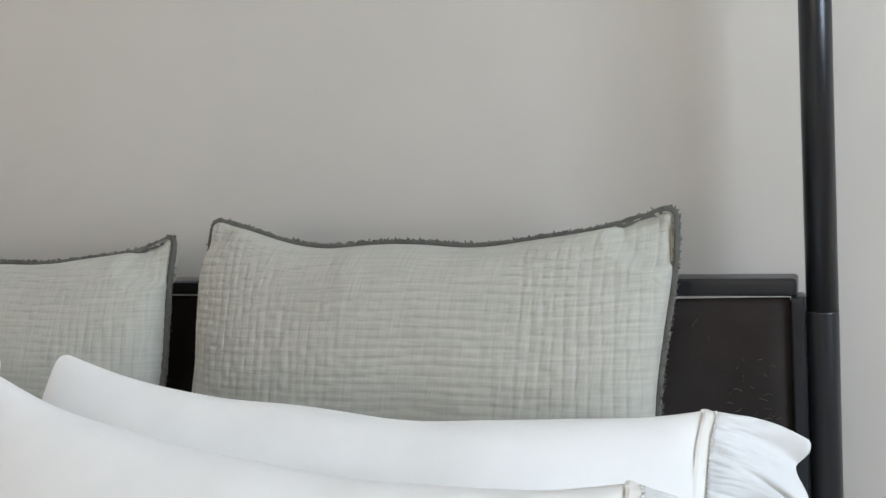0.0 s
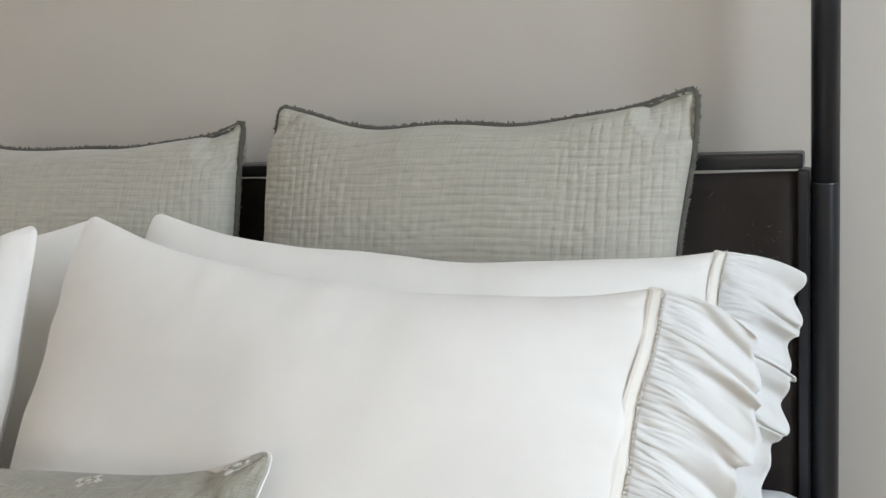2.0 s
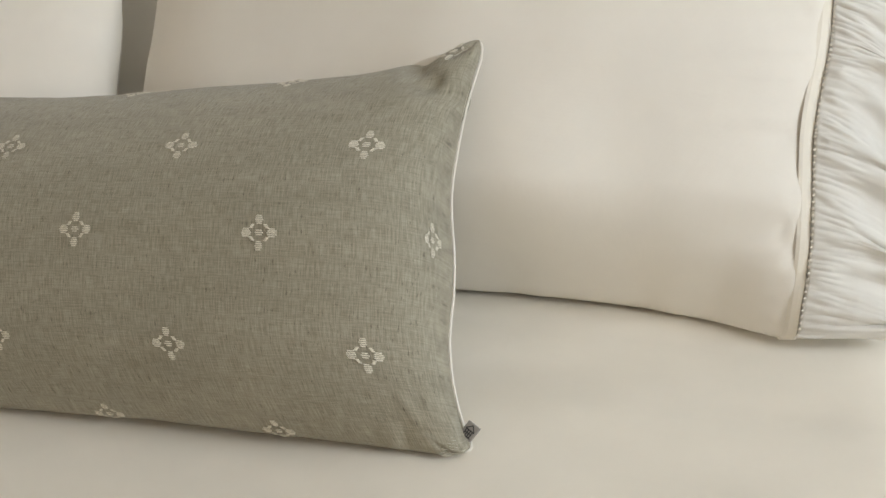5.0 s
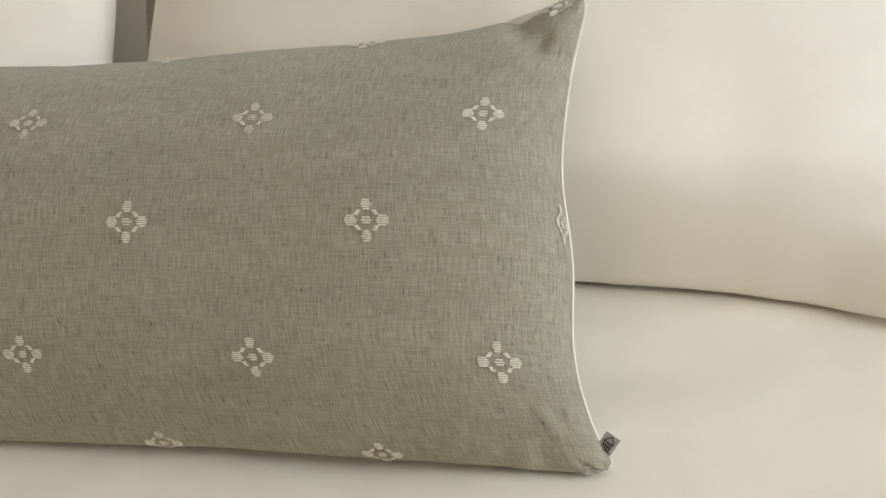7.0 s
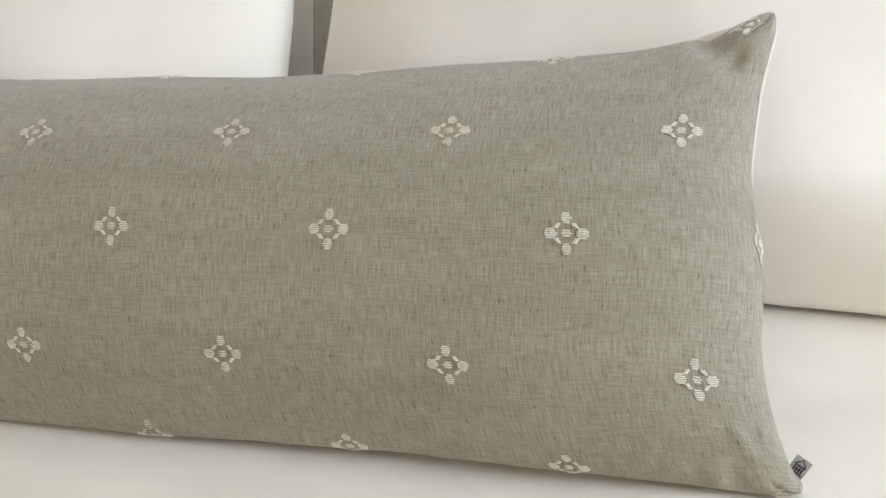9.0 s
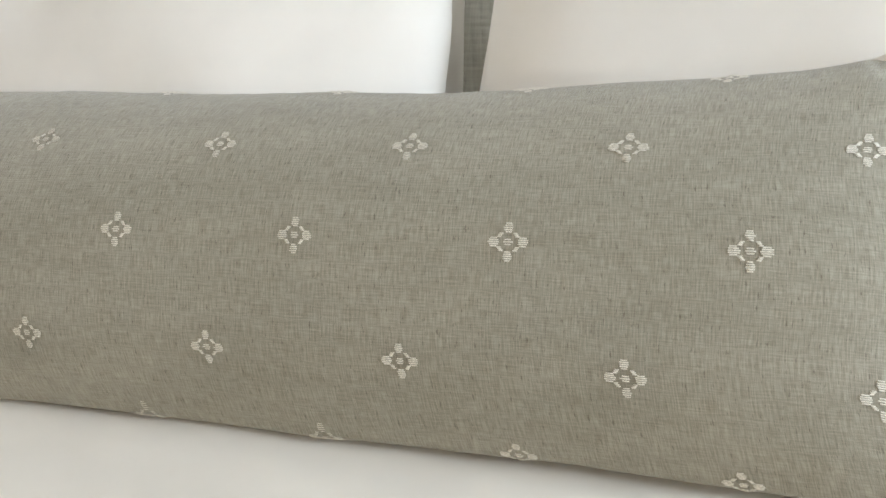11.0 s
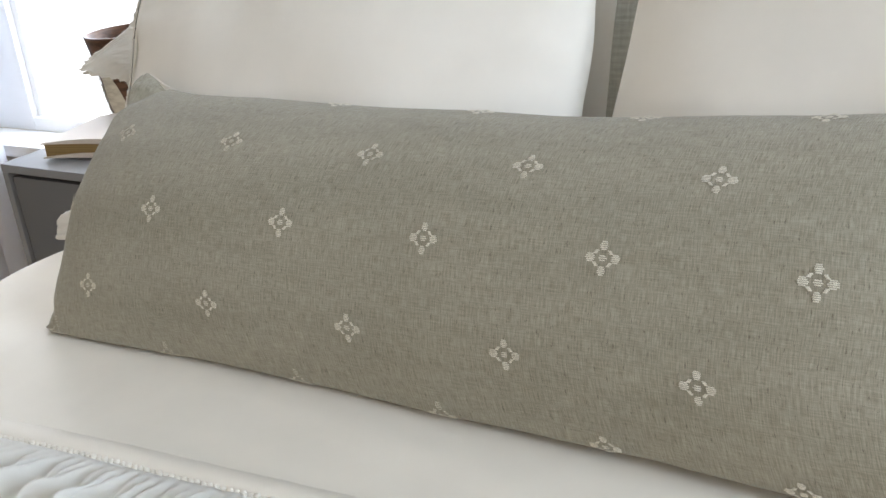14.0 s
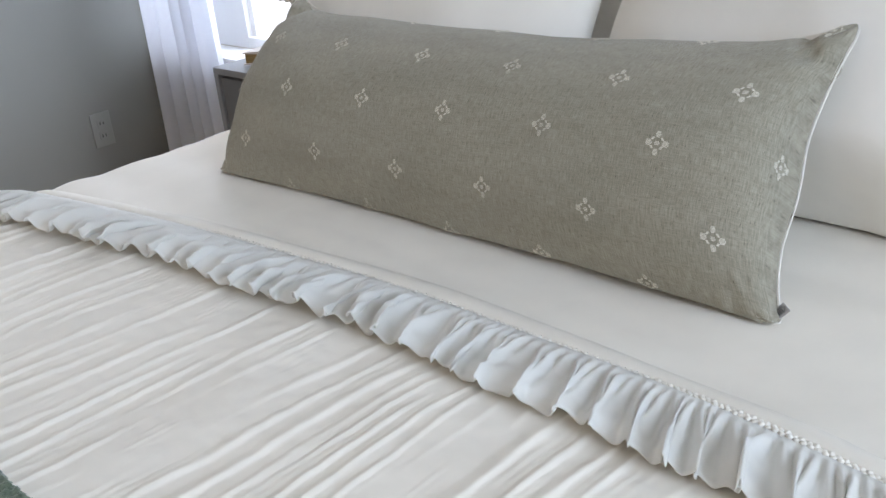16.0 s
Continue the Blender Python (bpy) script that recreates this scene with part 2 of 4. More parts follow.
def build_room():
    wall_with_opening("wall_north", "warm off-white painted wall behind the headboard with a window", "x", BACK, 0.2, LEFT - 0.2, RIGHT + 0.2, (-2.40, -0.86, 0.49, 2.25), WALL)
    wall_with_opening("wall_east", "warm off-white painted side wall with a window", "y", RIGHT, 0.2, FRONT, BACK, (-0.75, 0.45, 1.0, 2.4), WALL)
    # the south opening is unseen, added to hold the warm fill lamp
    wall_with_opening("wall_south", "warm off-white painted wall out of view, with an opening added for fill light", "x", FRONT - 0.2, 0.2, LEFT - 0.2, RIGHT + 0.2, (-1.2, 1.6, 1.15, 2.45), WALL)
    tagged(part("wall_west", box_bm(LEFT - 0.2, LEFT, FRONT, BACK, 0, HIGH), SIDE_WALL, None), "side wall with an outlet, its shade put into a darker grey-green colour", "wall", kind="structure")
    tagged(part("floor", box_bm(LEFT - 0.2, RIGHT + 0.2, FRONT - 0.2, BACK + 0.2, -0.1, 0), FLOOR, None), "brown oak floor under the bed", "floor", kind="structure")
    tagged(part("ceiling", box_bm(LEFT - 0.2, RIGHT + 0.2, FRONT - 0.2, BACK + 0.2, HIGH, HIGH + 0.1), CEILING, None), "plain white painted ceiling", "ceiling", kind="structure")
    tagged(part("baseboard", box_bm(LEFT, LEFT + 0.014, FRONT, BACK, 0, 0.09, 0.003), WINDOW_PAINT, None), "white painted baseboard along the side wall", "baseboard", kind="structure")


def build_window():
    win = thing("window_1", "white painted window with bright daylight behind it", "window", kind="structure")
    x0, x1, z0, z1, y = -2.40, -0.86, 0.49, 2.25, 1.50
    part("window_sill", box_bm(x0 + 0.002, x1 - 0.002, BACK - 0.03, y - 0.002, z0 - 0.02, z0 + 0.012, 0.004), WINDOW_PAINT, win)
    # narrow light left of the mullion is unseen, added to backlight the curtain
    xm = -2.23
    for name, b in (("jamb", (x0, x0 + 0.04)), ("mullion", (xm, -2.02)), ("jamb", (x1 - 0.11, x1))):
        part(name, box_bm(b[0], b[1], y, y + 0.06, z0 + 0.012, z1, 0.004), WINDOW_PAINT, win)
    part("bottom_rail", box_bm(x0 + 0.04, xm, y, y + 0.06, z0 + 0.012, z0 + 0.05, 0.004), WINDOW_PAINT, win)
    part("bottom_rail", box_bm(-2.02, x1 - 0.11, y, y + 0.06, z0 + 0.012, z0 + 0.05, 0.004), WINDOW_PAINT, win)
    part("top_rail", box_bm(-2.02, x1 - 0.11, y, y + 0.06, z1 - 0.08, z1, 0.004), WINDOW_PAINT, win)
    for b in ((-2.02, -1.995), (x1 - 0.135, x1 - 0.11)):
        part("sash_stile", box_bm(b[0], b[1], y + 0.018, y + 0.05, z0 + 0.05, z1 - 0.08, 0.003), WINDOW_PAINT, win)


def build_backdrop():
    """Bright overcast daylight outside the window."""
    m = bpy.data.materials.new("daylight")
    m.use_nodes = True
    em = m.node_tree.nodes.new("ShaderNodeEmission")
    em.inputs["Color"].default_value, em.inputs["Strength"].default_value = (0.88, 0.95, 1.0, 1), 4.0
    m.node_tree.links.new(em.outputs[0], m.node_tree.nodes["Material Output"].inputs["Surface"])
    me = mesh_of("backdrop", [(-7, 3.2, -2), (1.5, 3.2, -2), (1.5, 3.2, 6), (-7, 3.2, 6)], [(0, 1, 2, 3)], m)
    tagged(new("backdrop", me), "plain bright overcast daylight outside the window", "backdrop", kind="structure")


build_room()
build_window()
build_backdrop()


# ---- bed ----
def build_bed():
    bed = thing("bed", "black metal canopy bed with a dark brown leather headboard", "bed")
    px, py = 0.773, 1.275

    def post(x):
        me = tube_mesh("post", [(x, py, 0.0), (x, py, 0.6), (x, py, 1.053), (x, py, 1.055)], 0.0169, METAL, 24)
        p = mesh_part("post", me, bed, "round black metal post")
        mesh_part("upper_post", tube_mesh("upper_post", [(x, py, 1.055), (x, py, 1.4), (x, py, 2.15)], 0.0166, METAL, 24), p)
        mesh_part("foot", tube_mesh("foot", [(x, py, 0.0), (x, py, 0.012)], 0.024, METAL, 16), p)

    post(px)
    post(-px)
    x = px - 0.0245
    part("headboard_frame", box_bm(-x, x, py - 0.016, py + 0.016, 1.072, 1.092, 0.006, 3), METAL, bed)
    for s in (-1, 1):
        part("headboard_frame", box_bm(s * x - 0.0075, s * x + 0.0075, py - 0.015, py + 0.015, 0.32, 1.0715, 0.006, 3), METAL, bed)
        part("bracket", box_bm(s * (px - 0.012) - 0.006, s * (px - 0.012) + 0.006, py - 0.006, py + 0.006, 1.040, 1.052, 0.002), METAL, bed)
    # padded leather panel hung in the frame, a little uneven
    nu, nv = 120, 50
    panel_w, z0, z1 = x - 0.0085, 0.40, 1.0675
    verts, uvs = [], []
    for sgn in (-1, 1):
        for j in range(nv):
            for i in range(nu):
                u, v = i / (nu - 1) * 2 - 1, j / (nv - 1)
                edge = min(1.0, min((1 - abs(u)) * panel_w / 0.012, min(v, 1 - v) * (z1 - z0) / 0.012))
                yy = py + sgn * (0.004 + 0.006 * math.sqrt(max(0.0, 1 - (1 - edge) ** 2)) + 0.0015 * fbm(u * 5, v * 4, 3.1))
                sag = 0.006 * noise.noise((u * 6, 0.3, 7.7)) * smooth_step(0.9, 1.0, v) * (1 - abs(u) ** 8)
                verts.append((u * panel_w, yy, z0 + v * (z1 - z0) + sag))
                uvs.append((u * panel_w, v * (z1 - z0)))
    faces = grid_faces(nu, nv) + grid_faces(nu, nv, nu * nv, True)
    mesh_part("headboard_panel", mesh_of("headboard_panel", verts, faces, LEATHER, uvs), bed, "dark brown leather panel with scuffed edge")
    # frayed scuffs near the panel's end
    rnd = random.Random(4)
    for cx, cz, wide, high, count in ((0.695, 0.945, 0.024, 0.06, 26), (0.712, 0.90, 0.012, 0.10, 14), (0.60, 1.03, 0.1, 0.03, 5)):
        for s in (1,):
            bm_verts, bm_faces = [], []
            for _ in range(count):
                a = Vector((s * (cx + rnd.uniform(-wide, wide)), py - 0.0115, cz + rnd.uniform(-high, high)))
                ang, length = rnd.uniform(0, math.pi), rnd.uniform(0.004, 0.011)
                bend = rnd.uniform(-0.8, 0.8)
                pts = []
                for k in range(5):
                    pts.append(a.copy())
                    a = a + Vector((math.cos(ang), 0, math.sin(ang))) * (length / 4)
                    ang += bend / 2
                base = len(bm_verts)
                w = rnd.uniform(0.00025, 0.00055)
                for k, p in enumerate(pts):
                    bm_verts += [p + Vector((0, 0, w)), p + Vector((0, -0.0007, 0)), p + Vector((0, 0, -w))]
                for k in range(4):
                    b = base + 3 * k
                    bm_faces += [(b, b + 1, b + 4, b + 3), (b + 1, b + 2, b + 5, b + 4)]
            mesh_part("scuff_mark", mesh_of("scuff_mark", bm_verts, bm_faces, SCUFF), bed, "pale frayed scratches in the leather")["kind"] = "stuff"
    for s in (-1, 1):
        part("side_rail", box_bm(s * 0.775 - 0.012, s * 0.775 + 0.012, -0.85, py - 0.02, 0.28, 0.34, 0.004), METAL, bed)
    part("slat_base", box_bm(-0.76, 0.76, -0.85, py - 0.03, 0.31, 0.335), METAL, bed)
    for s in (-1, 1):
        part("leg", box_bm(s * 0.70 - 0.02, s * 0.70 + 0.02, -0.84, -0.80, 0, 0.309, 0.003), METAL, bed)


MAT_X, MAT_HEAD, MAT_FOOT = 0.780, 1.252, -0.85


def rounded_slab(name, hx, y0, y1, z0, z1, corner, edge, material, res=0.02, ripple=0.0):
    """A soft slab: rounded plan corners and rounded upper edges, with small folds in its sides."""
    cx, cy, hy = 0.0, (y0 + y1) / 2, (y1 - y0) / 2
    ring = []
    for k, (sx, sy, a0) in enumerate(((1, 1, 0), (-1, 1, 90), (-1, -1, 180), (1, -1, 270))):
        for a in range(0, 91, 9):
            g = radians(a0 + a)
            ring.append((sx * (hx - corner), sy * (hy - corner), math.cos(g), math.sin(g)))
    dense = []
    n = len(ring)
    for k in range(n):
        p, q = ring[k], ring[(k + 1) % n]
        d = math.hypot(q[0] - p[0], q[1] - p[1])
        m = max(1, int(d / 0.05))
        for i in range(m):
            f = i / m
            dense.append(tuple(p[j] + (q[j] - p[j]) * f for j in range(4)))
    rows = [(0.0, z0), (0.0, (z0 + z1) / 2), (0.0, z1 - edge)]
    rows += [(edge * (1 - math.cos(radians(a))), z1 - edge + edge * math.sin(radians(a))) for a in range(12, 91, 13)]
    verts, faces = [], []
    for inset, z in rows:
        for ox, oy, nx, ny in dense:
            r = corner - inset
            w = ripple * noise.noise((ox * 9 + nx, oy * 9 + ny, z * 3)) if inset < edge else 0
            verts.append((cx + ox + nx * (r + w), cy + oy + ny * (r + w), z))
    m = len(dense)
    for j in range(len(rows) - 1):
        for i in range(m):
            faces.append((j * m + i, j * m + (i + 1) % m, (j + 1) * m + (i + 1) % m, (j + 1) * m + i))
    last = (len(rows) - 1) * m
    faces.append(tuple(last + i for i in range(m)))
    faces.append(tuple(range(m))[::-1])
    return mesh_of(name, verts, faces, material)


def build_mattress():
    mat = thing("mattress", "thick mattress in a smooth white fitted sheet", "mattress")
    me = rounded_slab("fitted_sheet", MAT_X, MAT_FOOT, MAT_HEAD, 0.336, 0.671, 0.06, 0.05, SHEET_COTTON, ripple=0.003)
    mesh_part("fitted_sheet", me, mat)


COVER_HEAD = 0.70
EDGE_X, EDGE_R = 0.70, 0.11


def bed_z(x, y):
    """Height of the cover's upper side."""
    swell = 0.004 * noise.noise((x * 3.0, y * 3.0, 1.7)) + 0.006 * noise.noise((x * 1.3, y * 1.3, 5.2))
    z = BED_TOP + (swell if swell > 0 else 0.3 * swell)
    over = min(abs(x) - EDGE_X, EDGE_R * 0.98)
    if over > 0:
        z -= EDGE_R - math.sqrt(EDGE_R * EDGE_R - over * over)
    return z


def build_cover():
    cover = thing("duvet", "creamy white cotton duvet with crinkled pleats and a ruffled band", "duvet")
    # profile across the bed: flat, round shoulder, then hanging side
    prof = []
    half = EDGE_X
    n = 330
    for i in range(-n, n + 1):
        prof.append(half * i / n)
    shoulder = []
    for a in range(6, 91, 6):
        g = radians(a)
        shoulder.append((half + EDGE_R * math.sin(g), -EDGE_R * (1 - math.cos(g))))
    for d in range(1, 16):
        shoulder.append((half + EDGE_R + 0.008 * math.sin(d * 0.4), -EDGE_R - 0.018 * d))
    cols = [(-x, dz) for x, dz in reversed(shoulder)] + [(x, 0.0) for x in prof] + shoulder

    def point(x, dz, y):
        flat = 1.0 if dz == 0 else math.exp(dz * 8)
        z = bed_z(min(EDGE_X, max(-EDGE_X, x)), y) + dz
        pleat = smooth_step(0.20, 0.10, y) * (1.0 if dz == 0 else 0.7)
        # crinkled pleats run from the band to the foot
        wx = x + 0.05 * (0.2 - y) + 0.012 * noise.noise((x * 4, y * 5, 2.2)) + 0.006 * noise.noise((x * 14, y * 9, 8.8))
        row = wx / 0.027 + 1.3 * noise.noise((wx * 7, y * 1.6, 0.4)) + 0.25 * noise.noise((wx * 20, y * 7, 4.4))
        tuck = math.floor(row)
        g = row - tuck - 0.5 - 0.25 * noise.noise((tuck * 3.1, y * 2, 7.7))
        ridge = math.exp(-(g / (0.10 if g > 0 else 0.24)) ** 2) * smooth_step(-0.35, 0.2, noise.noise((tuck * 5.3, y * 4.5, 12.0)))
        row2 = wx / 0.011 + 0.8 * noise.noise((wx * 25, y * 5, 14.4))
        g2 = row2 - math.floor(row2) - 0.5
        ridge += 0.30 * math.exp(-(g2 / 0.2) ** 2) * smooth_step(0.0, 0.35, noise.noise((wx * 30, y * 9, 3.3)))
        ridge += 0.22 * noise.noise((x * 26, y * 70, 21.0)) * smooth_step(-0.1, 0.3, noise.noise((x * 7, y * 8, 31.0)))
        z += pleat * (0.0034 * ridge + 0.0014 * noise.noise((x * 40, y * 60, 6.6)) + 0.006 * noise.noise((x * 9, y * 6, 3.0)))
        smoothness = 1 - pleat
        z += smoothness * (0.0034 * noise.noise((x * 3 - y * 4, y * 9, 19.0)) + 0.0030 * noise.noise((x * 7, y * 16, 9.1)) + 0.0022 * noise.noise((x * 5 + y * 9, y * 24, 2.9)))
        side = 0.0
        if dz < -0.11:
            side = math.copysign(0.016 * noise.noise((y * 7, dz * 2, x)) * min(1, (-dz - 0.11) * 8), x)
        # the upper edge is rolled over
        r = smooth_step(COVER_HEAD - 0.035, COVER_HEAD, y)
        z -= 0.020 * r * r
        return (x + side, y, z)

    ys = [COVER_HEAD - 0.004 * i for i in range(0, 10)]
    y = ys[-1]
    while y > -0.95:
        y -= 0.012 if y > 0.2 else (0.006 if y > -0.45 else 0.02)
        ys.append(y)
    verts, uvs = [], []
    for y in ys:
        for x, dz in cols:
            verts.append(point(x, dz, y))
            uvs.append((x, y))
    nu, nv = len(cols), len(ys)
    top = mesh_part("cover_cloth", mesh_of("cover_cloth", verts, grid_faces(nu, nv, 0, True), COVER_COTTON, uvs), cover)
    sol = top.modifiers.new("thickness", "SOLIDIFY")
    sol.thickness, sol.offset = 0.012, -1

    # the band's line across the bed
    def trim_y(x):
        return 0.252 - 0.135 * (x - 0.12) ** 2 + 0.002 * math.sin(x * 14 + 1)

    def top_at(x, y):
        if abs(x) <= EDGE_X:
            return point(x, 0.0, y)
        s = abs(x) - EDGE_X
        g = min(s / EDGE_R, math.pi / 2)
        return point(math.copysign(EDGE_X + EDGE_R * math.sin(g), x), -EDGE_R * (1 - math.cos(g)) - max(0.0, s - EDGE_R * math.pi / 2), y)

    xs = [-0.86 + 0.004 * i for i in range(431)]
    # flat hem strip above the stitching
    rows = ((0.027, 0.000), (0.0255, 0.0045), (0.013, 0.0062), (0.0015, 0.0065), (-0.001, 0.003))
    verts, uvs = [], []
    for off, lift in rows:
        for x in xs:
            p = top_at(x, trim_y(x) + off)
            verts.append((p[0], p[1], p[2] + lift + 0.0006 * noise.noise((x * 60, off * 90, 1))))
            uvs.append((x, off))
    mesh_part("hem", mesh_of("hem", verts, grid_faces(len(xs), len(rows), 0, True), COVER_COTTON, uvs), cover)
    # crocheted edging: a row of small knots on a cord
    bead_v, bead_f = [], []
    sphere = bmesh.new()
    bmesh.ops.create_icosphere(sphere, subdivisions=1, radius=1.0)
    sv = [v.co.copy() for v in sphere.verts]
    sf = [tuple(v.index for v in f.verts) for f in sphere.faces]
    sphere.free()
    x, k = -0.86, 0
    while x < 0.86:
        p = Vector(top_at(x, trim_y(x) - 0.0025))
        base = len(bead_v)
        lift = 0.0052 + 0.0004 * math.sin(k * 1.7)
        sz = 0.0031 + 0.0005 * noise.noise((x * 80, 0, 0))
        for c in sv:
            bead_v.append(p + Vector((c.x * sz * 1.1, c.y * sz * 1.25 + 0.0017 * (-1) ** k, c.z * sz * 0.75 + lift)))
        bead_f += [tuple(base + i for i in f) for f in sf]
        x += 0.0033
        k += 1
    edging = mesh_part("edging", mesh_of("edging", bead_v, bead_f, TRIM_COTTON), cover, "cream crocheted edging")
    tagged(edging, kind="stuff")
    # gathered ruffle
    ruffle(cover, lambda s: top_at(s, trim_y(s) - 0.006), -0.86, 0.86, 0.106, 1)


def ruffle(parent, line, a, b, depth, seed):
    """A gathered frill that lies on the cover below its line, in round uneven folds."""
    nu, nv = 1000, 17
    verts, uvs = [], []
    phase = [0.0]
    step = (b - a) / (nu - 1)
    for i in range(nu):
        x = a + step * i
        freq = 2 * math.pi / (0.040 + 0.026 * noise.noise((x * 13, 4.1, seed)))
        phase.append(phase[-1] + step * freq)
    for j in range(nv):
        f = j / (nv - 1)
        for i in range(nu):
            x = a + step * i
            p = line(x)
            ph = phase[i] + 0.6 * noise.noise((x * 12, f * 1.5, 2.0))
            amp = 0.5 + 0.9 * abs(noise.noise((x * 11, 9.0, seed)))
            s = math.sin(ph)
            lift = (0.5 + 0.5 * math.sin(ph + 0.8 * f * noise.noise((x * 20, 2, 7)))) ** 0.65 * (0.8 + 0.2 * math.sin(2.3 * ph + 5 * noise.noise((x * 9, f, 3))))
            fine = 0.5 + 0.5 * math.sin(ph * 3.1 + 1.0)
            grow = smooth_step(0.0, 0.75, f)
            near = smooth_step(0.0, 0.3, f)
            length = depth * (1 + 0.16 * noise.noise((x * 9, 3.3, seed)) + 0.05 * s)
            sway = 0.013 * math.cos(ph) * grow * amp + 0.010 * f * noise.noise((x * 7, 1.0, 4.4))
            yy = p[1] - f * length
            xx = p[0] + sway + 0.38 * smooth_step(-0.7, 0.3, x) * f * length
            g = line_top(xx, yy, p)
            z = g + 0.004 + near * 0.009 * fine * (1 - grow * 0.6) + 0.038 * amp * lift * grow * (1 - 0.2 * f)
            z += 0.004 * (1 - f) + 0.0012 * noise.noise((x * 90, f * 8, 5.0)) + 0.006 * grow * noise.noise((x * 55 + 3 * f, f * 2.5, seed + 3.0))
            if f > 0.93:
                z -= 0.003
            verts.append((xx, yy, z))
            uvs.append((x * 1.8, f * depth))
    me = mesh_of("ruffle", verts, grid_faces(nu, nv, 0, True), RUFFLE_COTTON, uvs)
    ob = mesh_part("ruffle", me, parent, "gathered thin white cotton ruffle")
    sol = ob.modifiers.new("thickness", "SOLIDIFY")
    sol.thickness, sol.offset = 0.0012, 0


def line_top(x, y, p):
    if abs(x) <= EDGE_X:
        return bed_z(x, y) + 0.009 * smooth_step(0.20, 0.10, y)
    return p[2]


build_bed()
build_mattress()
build_cover()


# ---- pillows ----
def spread(n):
    return [0.55 * math.sin(math.pi / 2 * s) + 0.45 * s for s in (2 * i / (n - 1) - 1 for i in range(n))]


class Pillow:
    """A stuffed cushion. u runs across, v up, both from -1 to 1; the front faces -y."""

    def __init__(self, w, h, t, pull=(0.05, 0.08, 0.08), shear=0.0, seed=0, power=0.5, wrinkle=0.003, back_flat=1.0, relief=None, tuck=0.0, taper=0.0, ear=2.0, low=1.0, drop=0.0, upow=None, blunt=0.014, twist=0.0, back_soft=False, tip=0.0):
        self.w, self.h, self.t, self.pull, self.shear, self.seed, self.power = w, h, t, pull, shear, seed, power
        self.wrinkle, self.back_flat, self.relief, self.tuck, self.taper = wrinkle, back_flat, relief, tuck, taper
        self.ear, self.low, self.drop, self.blunt = ear, low, drop, blunt
        self.upow, self.twist, self.back_soft = upow or power, twist, back_soft
        self.tip = tip
        self.m = Matrix.Identity(4)
        self.floor = None

    def outline(self, u, v):
        # blunt the corners
        du, dv, blunt = (1 - abs(u)) * self.w / 2, (1 - abs(v)) * self.h / 2, self.blunt
        if du < blunt and dv < blunt:
            a, b = blunt - du, blunt - dv
            k = max(a, b) / max(1e-9, math.hypot(a, b))
            u = math.copysign(1 - (blunt - a * k) * 2 / self.w, u)
            v = math.copysign(1 - (blunt - b * k) * 2 / self.h, v)
        bu, bv = 1 - abs(u) ** self.ear, 1 - abs(v) ** (0.5 + self.ear / 2)
        pull = self.pull[1] if v > 0 else self.pull[2]
        x = self.w / 2 * u * (1 + self.taper * v) * (1 - self.pull[0] * bv * abs(u) ** 1.5) + self.shear * v
        z = self.h / 2 * v * (1 - pull * bu * abs(v) ** 1.5)
        if v > 0 and self.drop:
            z -= abs(self.drop) * v * (0.5 + 0.5 * u * math.copysign(1, self.drop))
        if self.tip:
            # pointed corners
            r = math.hypot((1 - abs(u)) * self.w / 2, (1 - abs(v)) * self.h / 2)
            k = self.tip * math.exp(-r / 0.028)
            x += math.copysign(0.2 * k, u)
            z += math.copysign(k if v > 0 else 0.3 * k, v)
        sd = self.seed * 3.7
        x += 0.006 * noise.noise((v * 2.2, sd, u)) * abs(u)
        z += 0.007 * noise.noise((u * 2.4, sd + 5, v)) * abs(v)
        return x, z

    def half(self, u, v):
        bu, bv = max(0.0, 1 - u * u), max(0.0, 1 - v * v)
        return self.t / 2 * (bu ** self.upow) * (bv ** (self.power * (self.low if v < 0 else 1.0)))

    def local(self, side, u, v):
        x, z = self.outline(u, v)
        th = self.half(u, v)
        sd = self.seed * 11.3 + side
        edge = max(abs(u), abs(v))
        # soft rumples, and gathers that run in from the seams and corners
        w = fbm(x * 5.5, z * 5.5, sd, 2) * self.wrinkle * (1 - edge ** 4)
        cu = (1 - abs(u)) * self.w / 2
        cv = (1 - abs(v)) * self.h / 2
        w += self.wrinkle * 0.9 * math.exp(-cv / 0.05) * noise.noise((x * 26, z * 5, sd + 1)) * min(1, cv / 0.01)
        w += self.wrinkle * 0.9 * math.exp(-cu / 0.05) * noise.noise((x * 5, z * 26, sd + 2)) * min(1, cu / 0.01)
        if self.relief:
            w += self.relief(self, side, u, v, x, z)
        y = (th + w) * side
        if side > 0:
            y *= self.back_flat
            if self.back_soft:
                y *= max(0.0, 1 - abs(u) ** 3) ** 0.6
        if u < 0:
            y += self.twist * u * u * v
        y += self.tuck * smooth_step(-0.45, -1.0, v) * (1 - abs(u) ** 2.5)
        return Vector((x, y, z))

    def place(self, where, lean, yaw=0.0, roll=0.0):
        self.m = pose(*where, 0, 0, yaw) @ pose(0, 0, 0, -lean, 0, 0) @ pose(0, 0, 0, 0, roll, 0)
        self.inv = self.m.inverted()
        return self

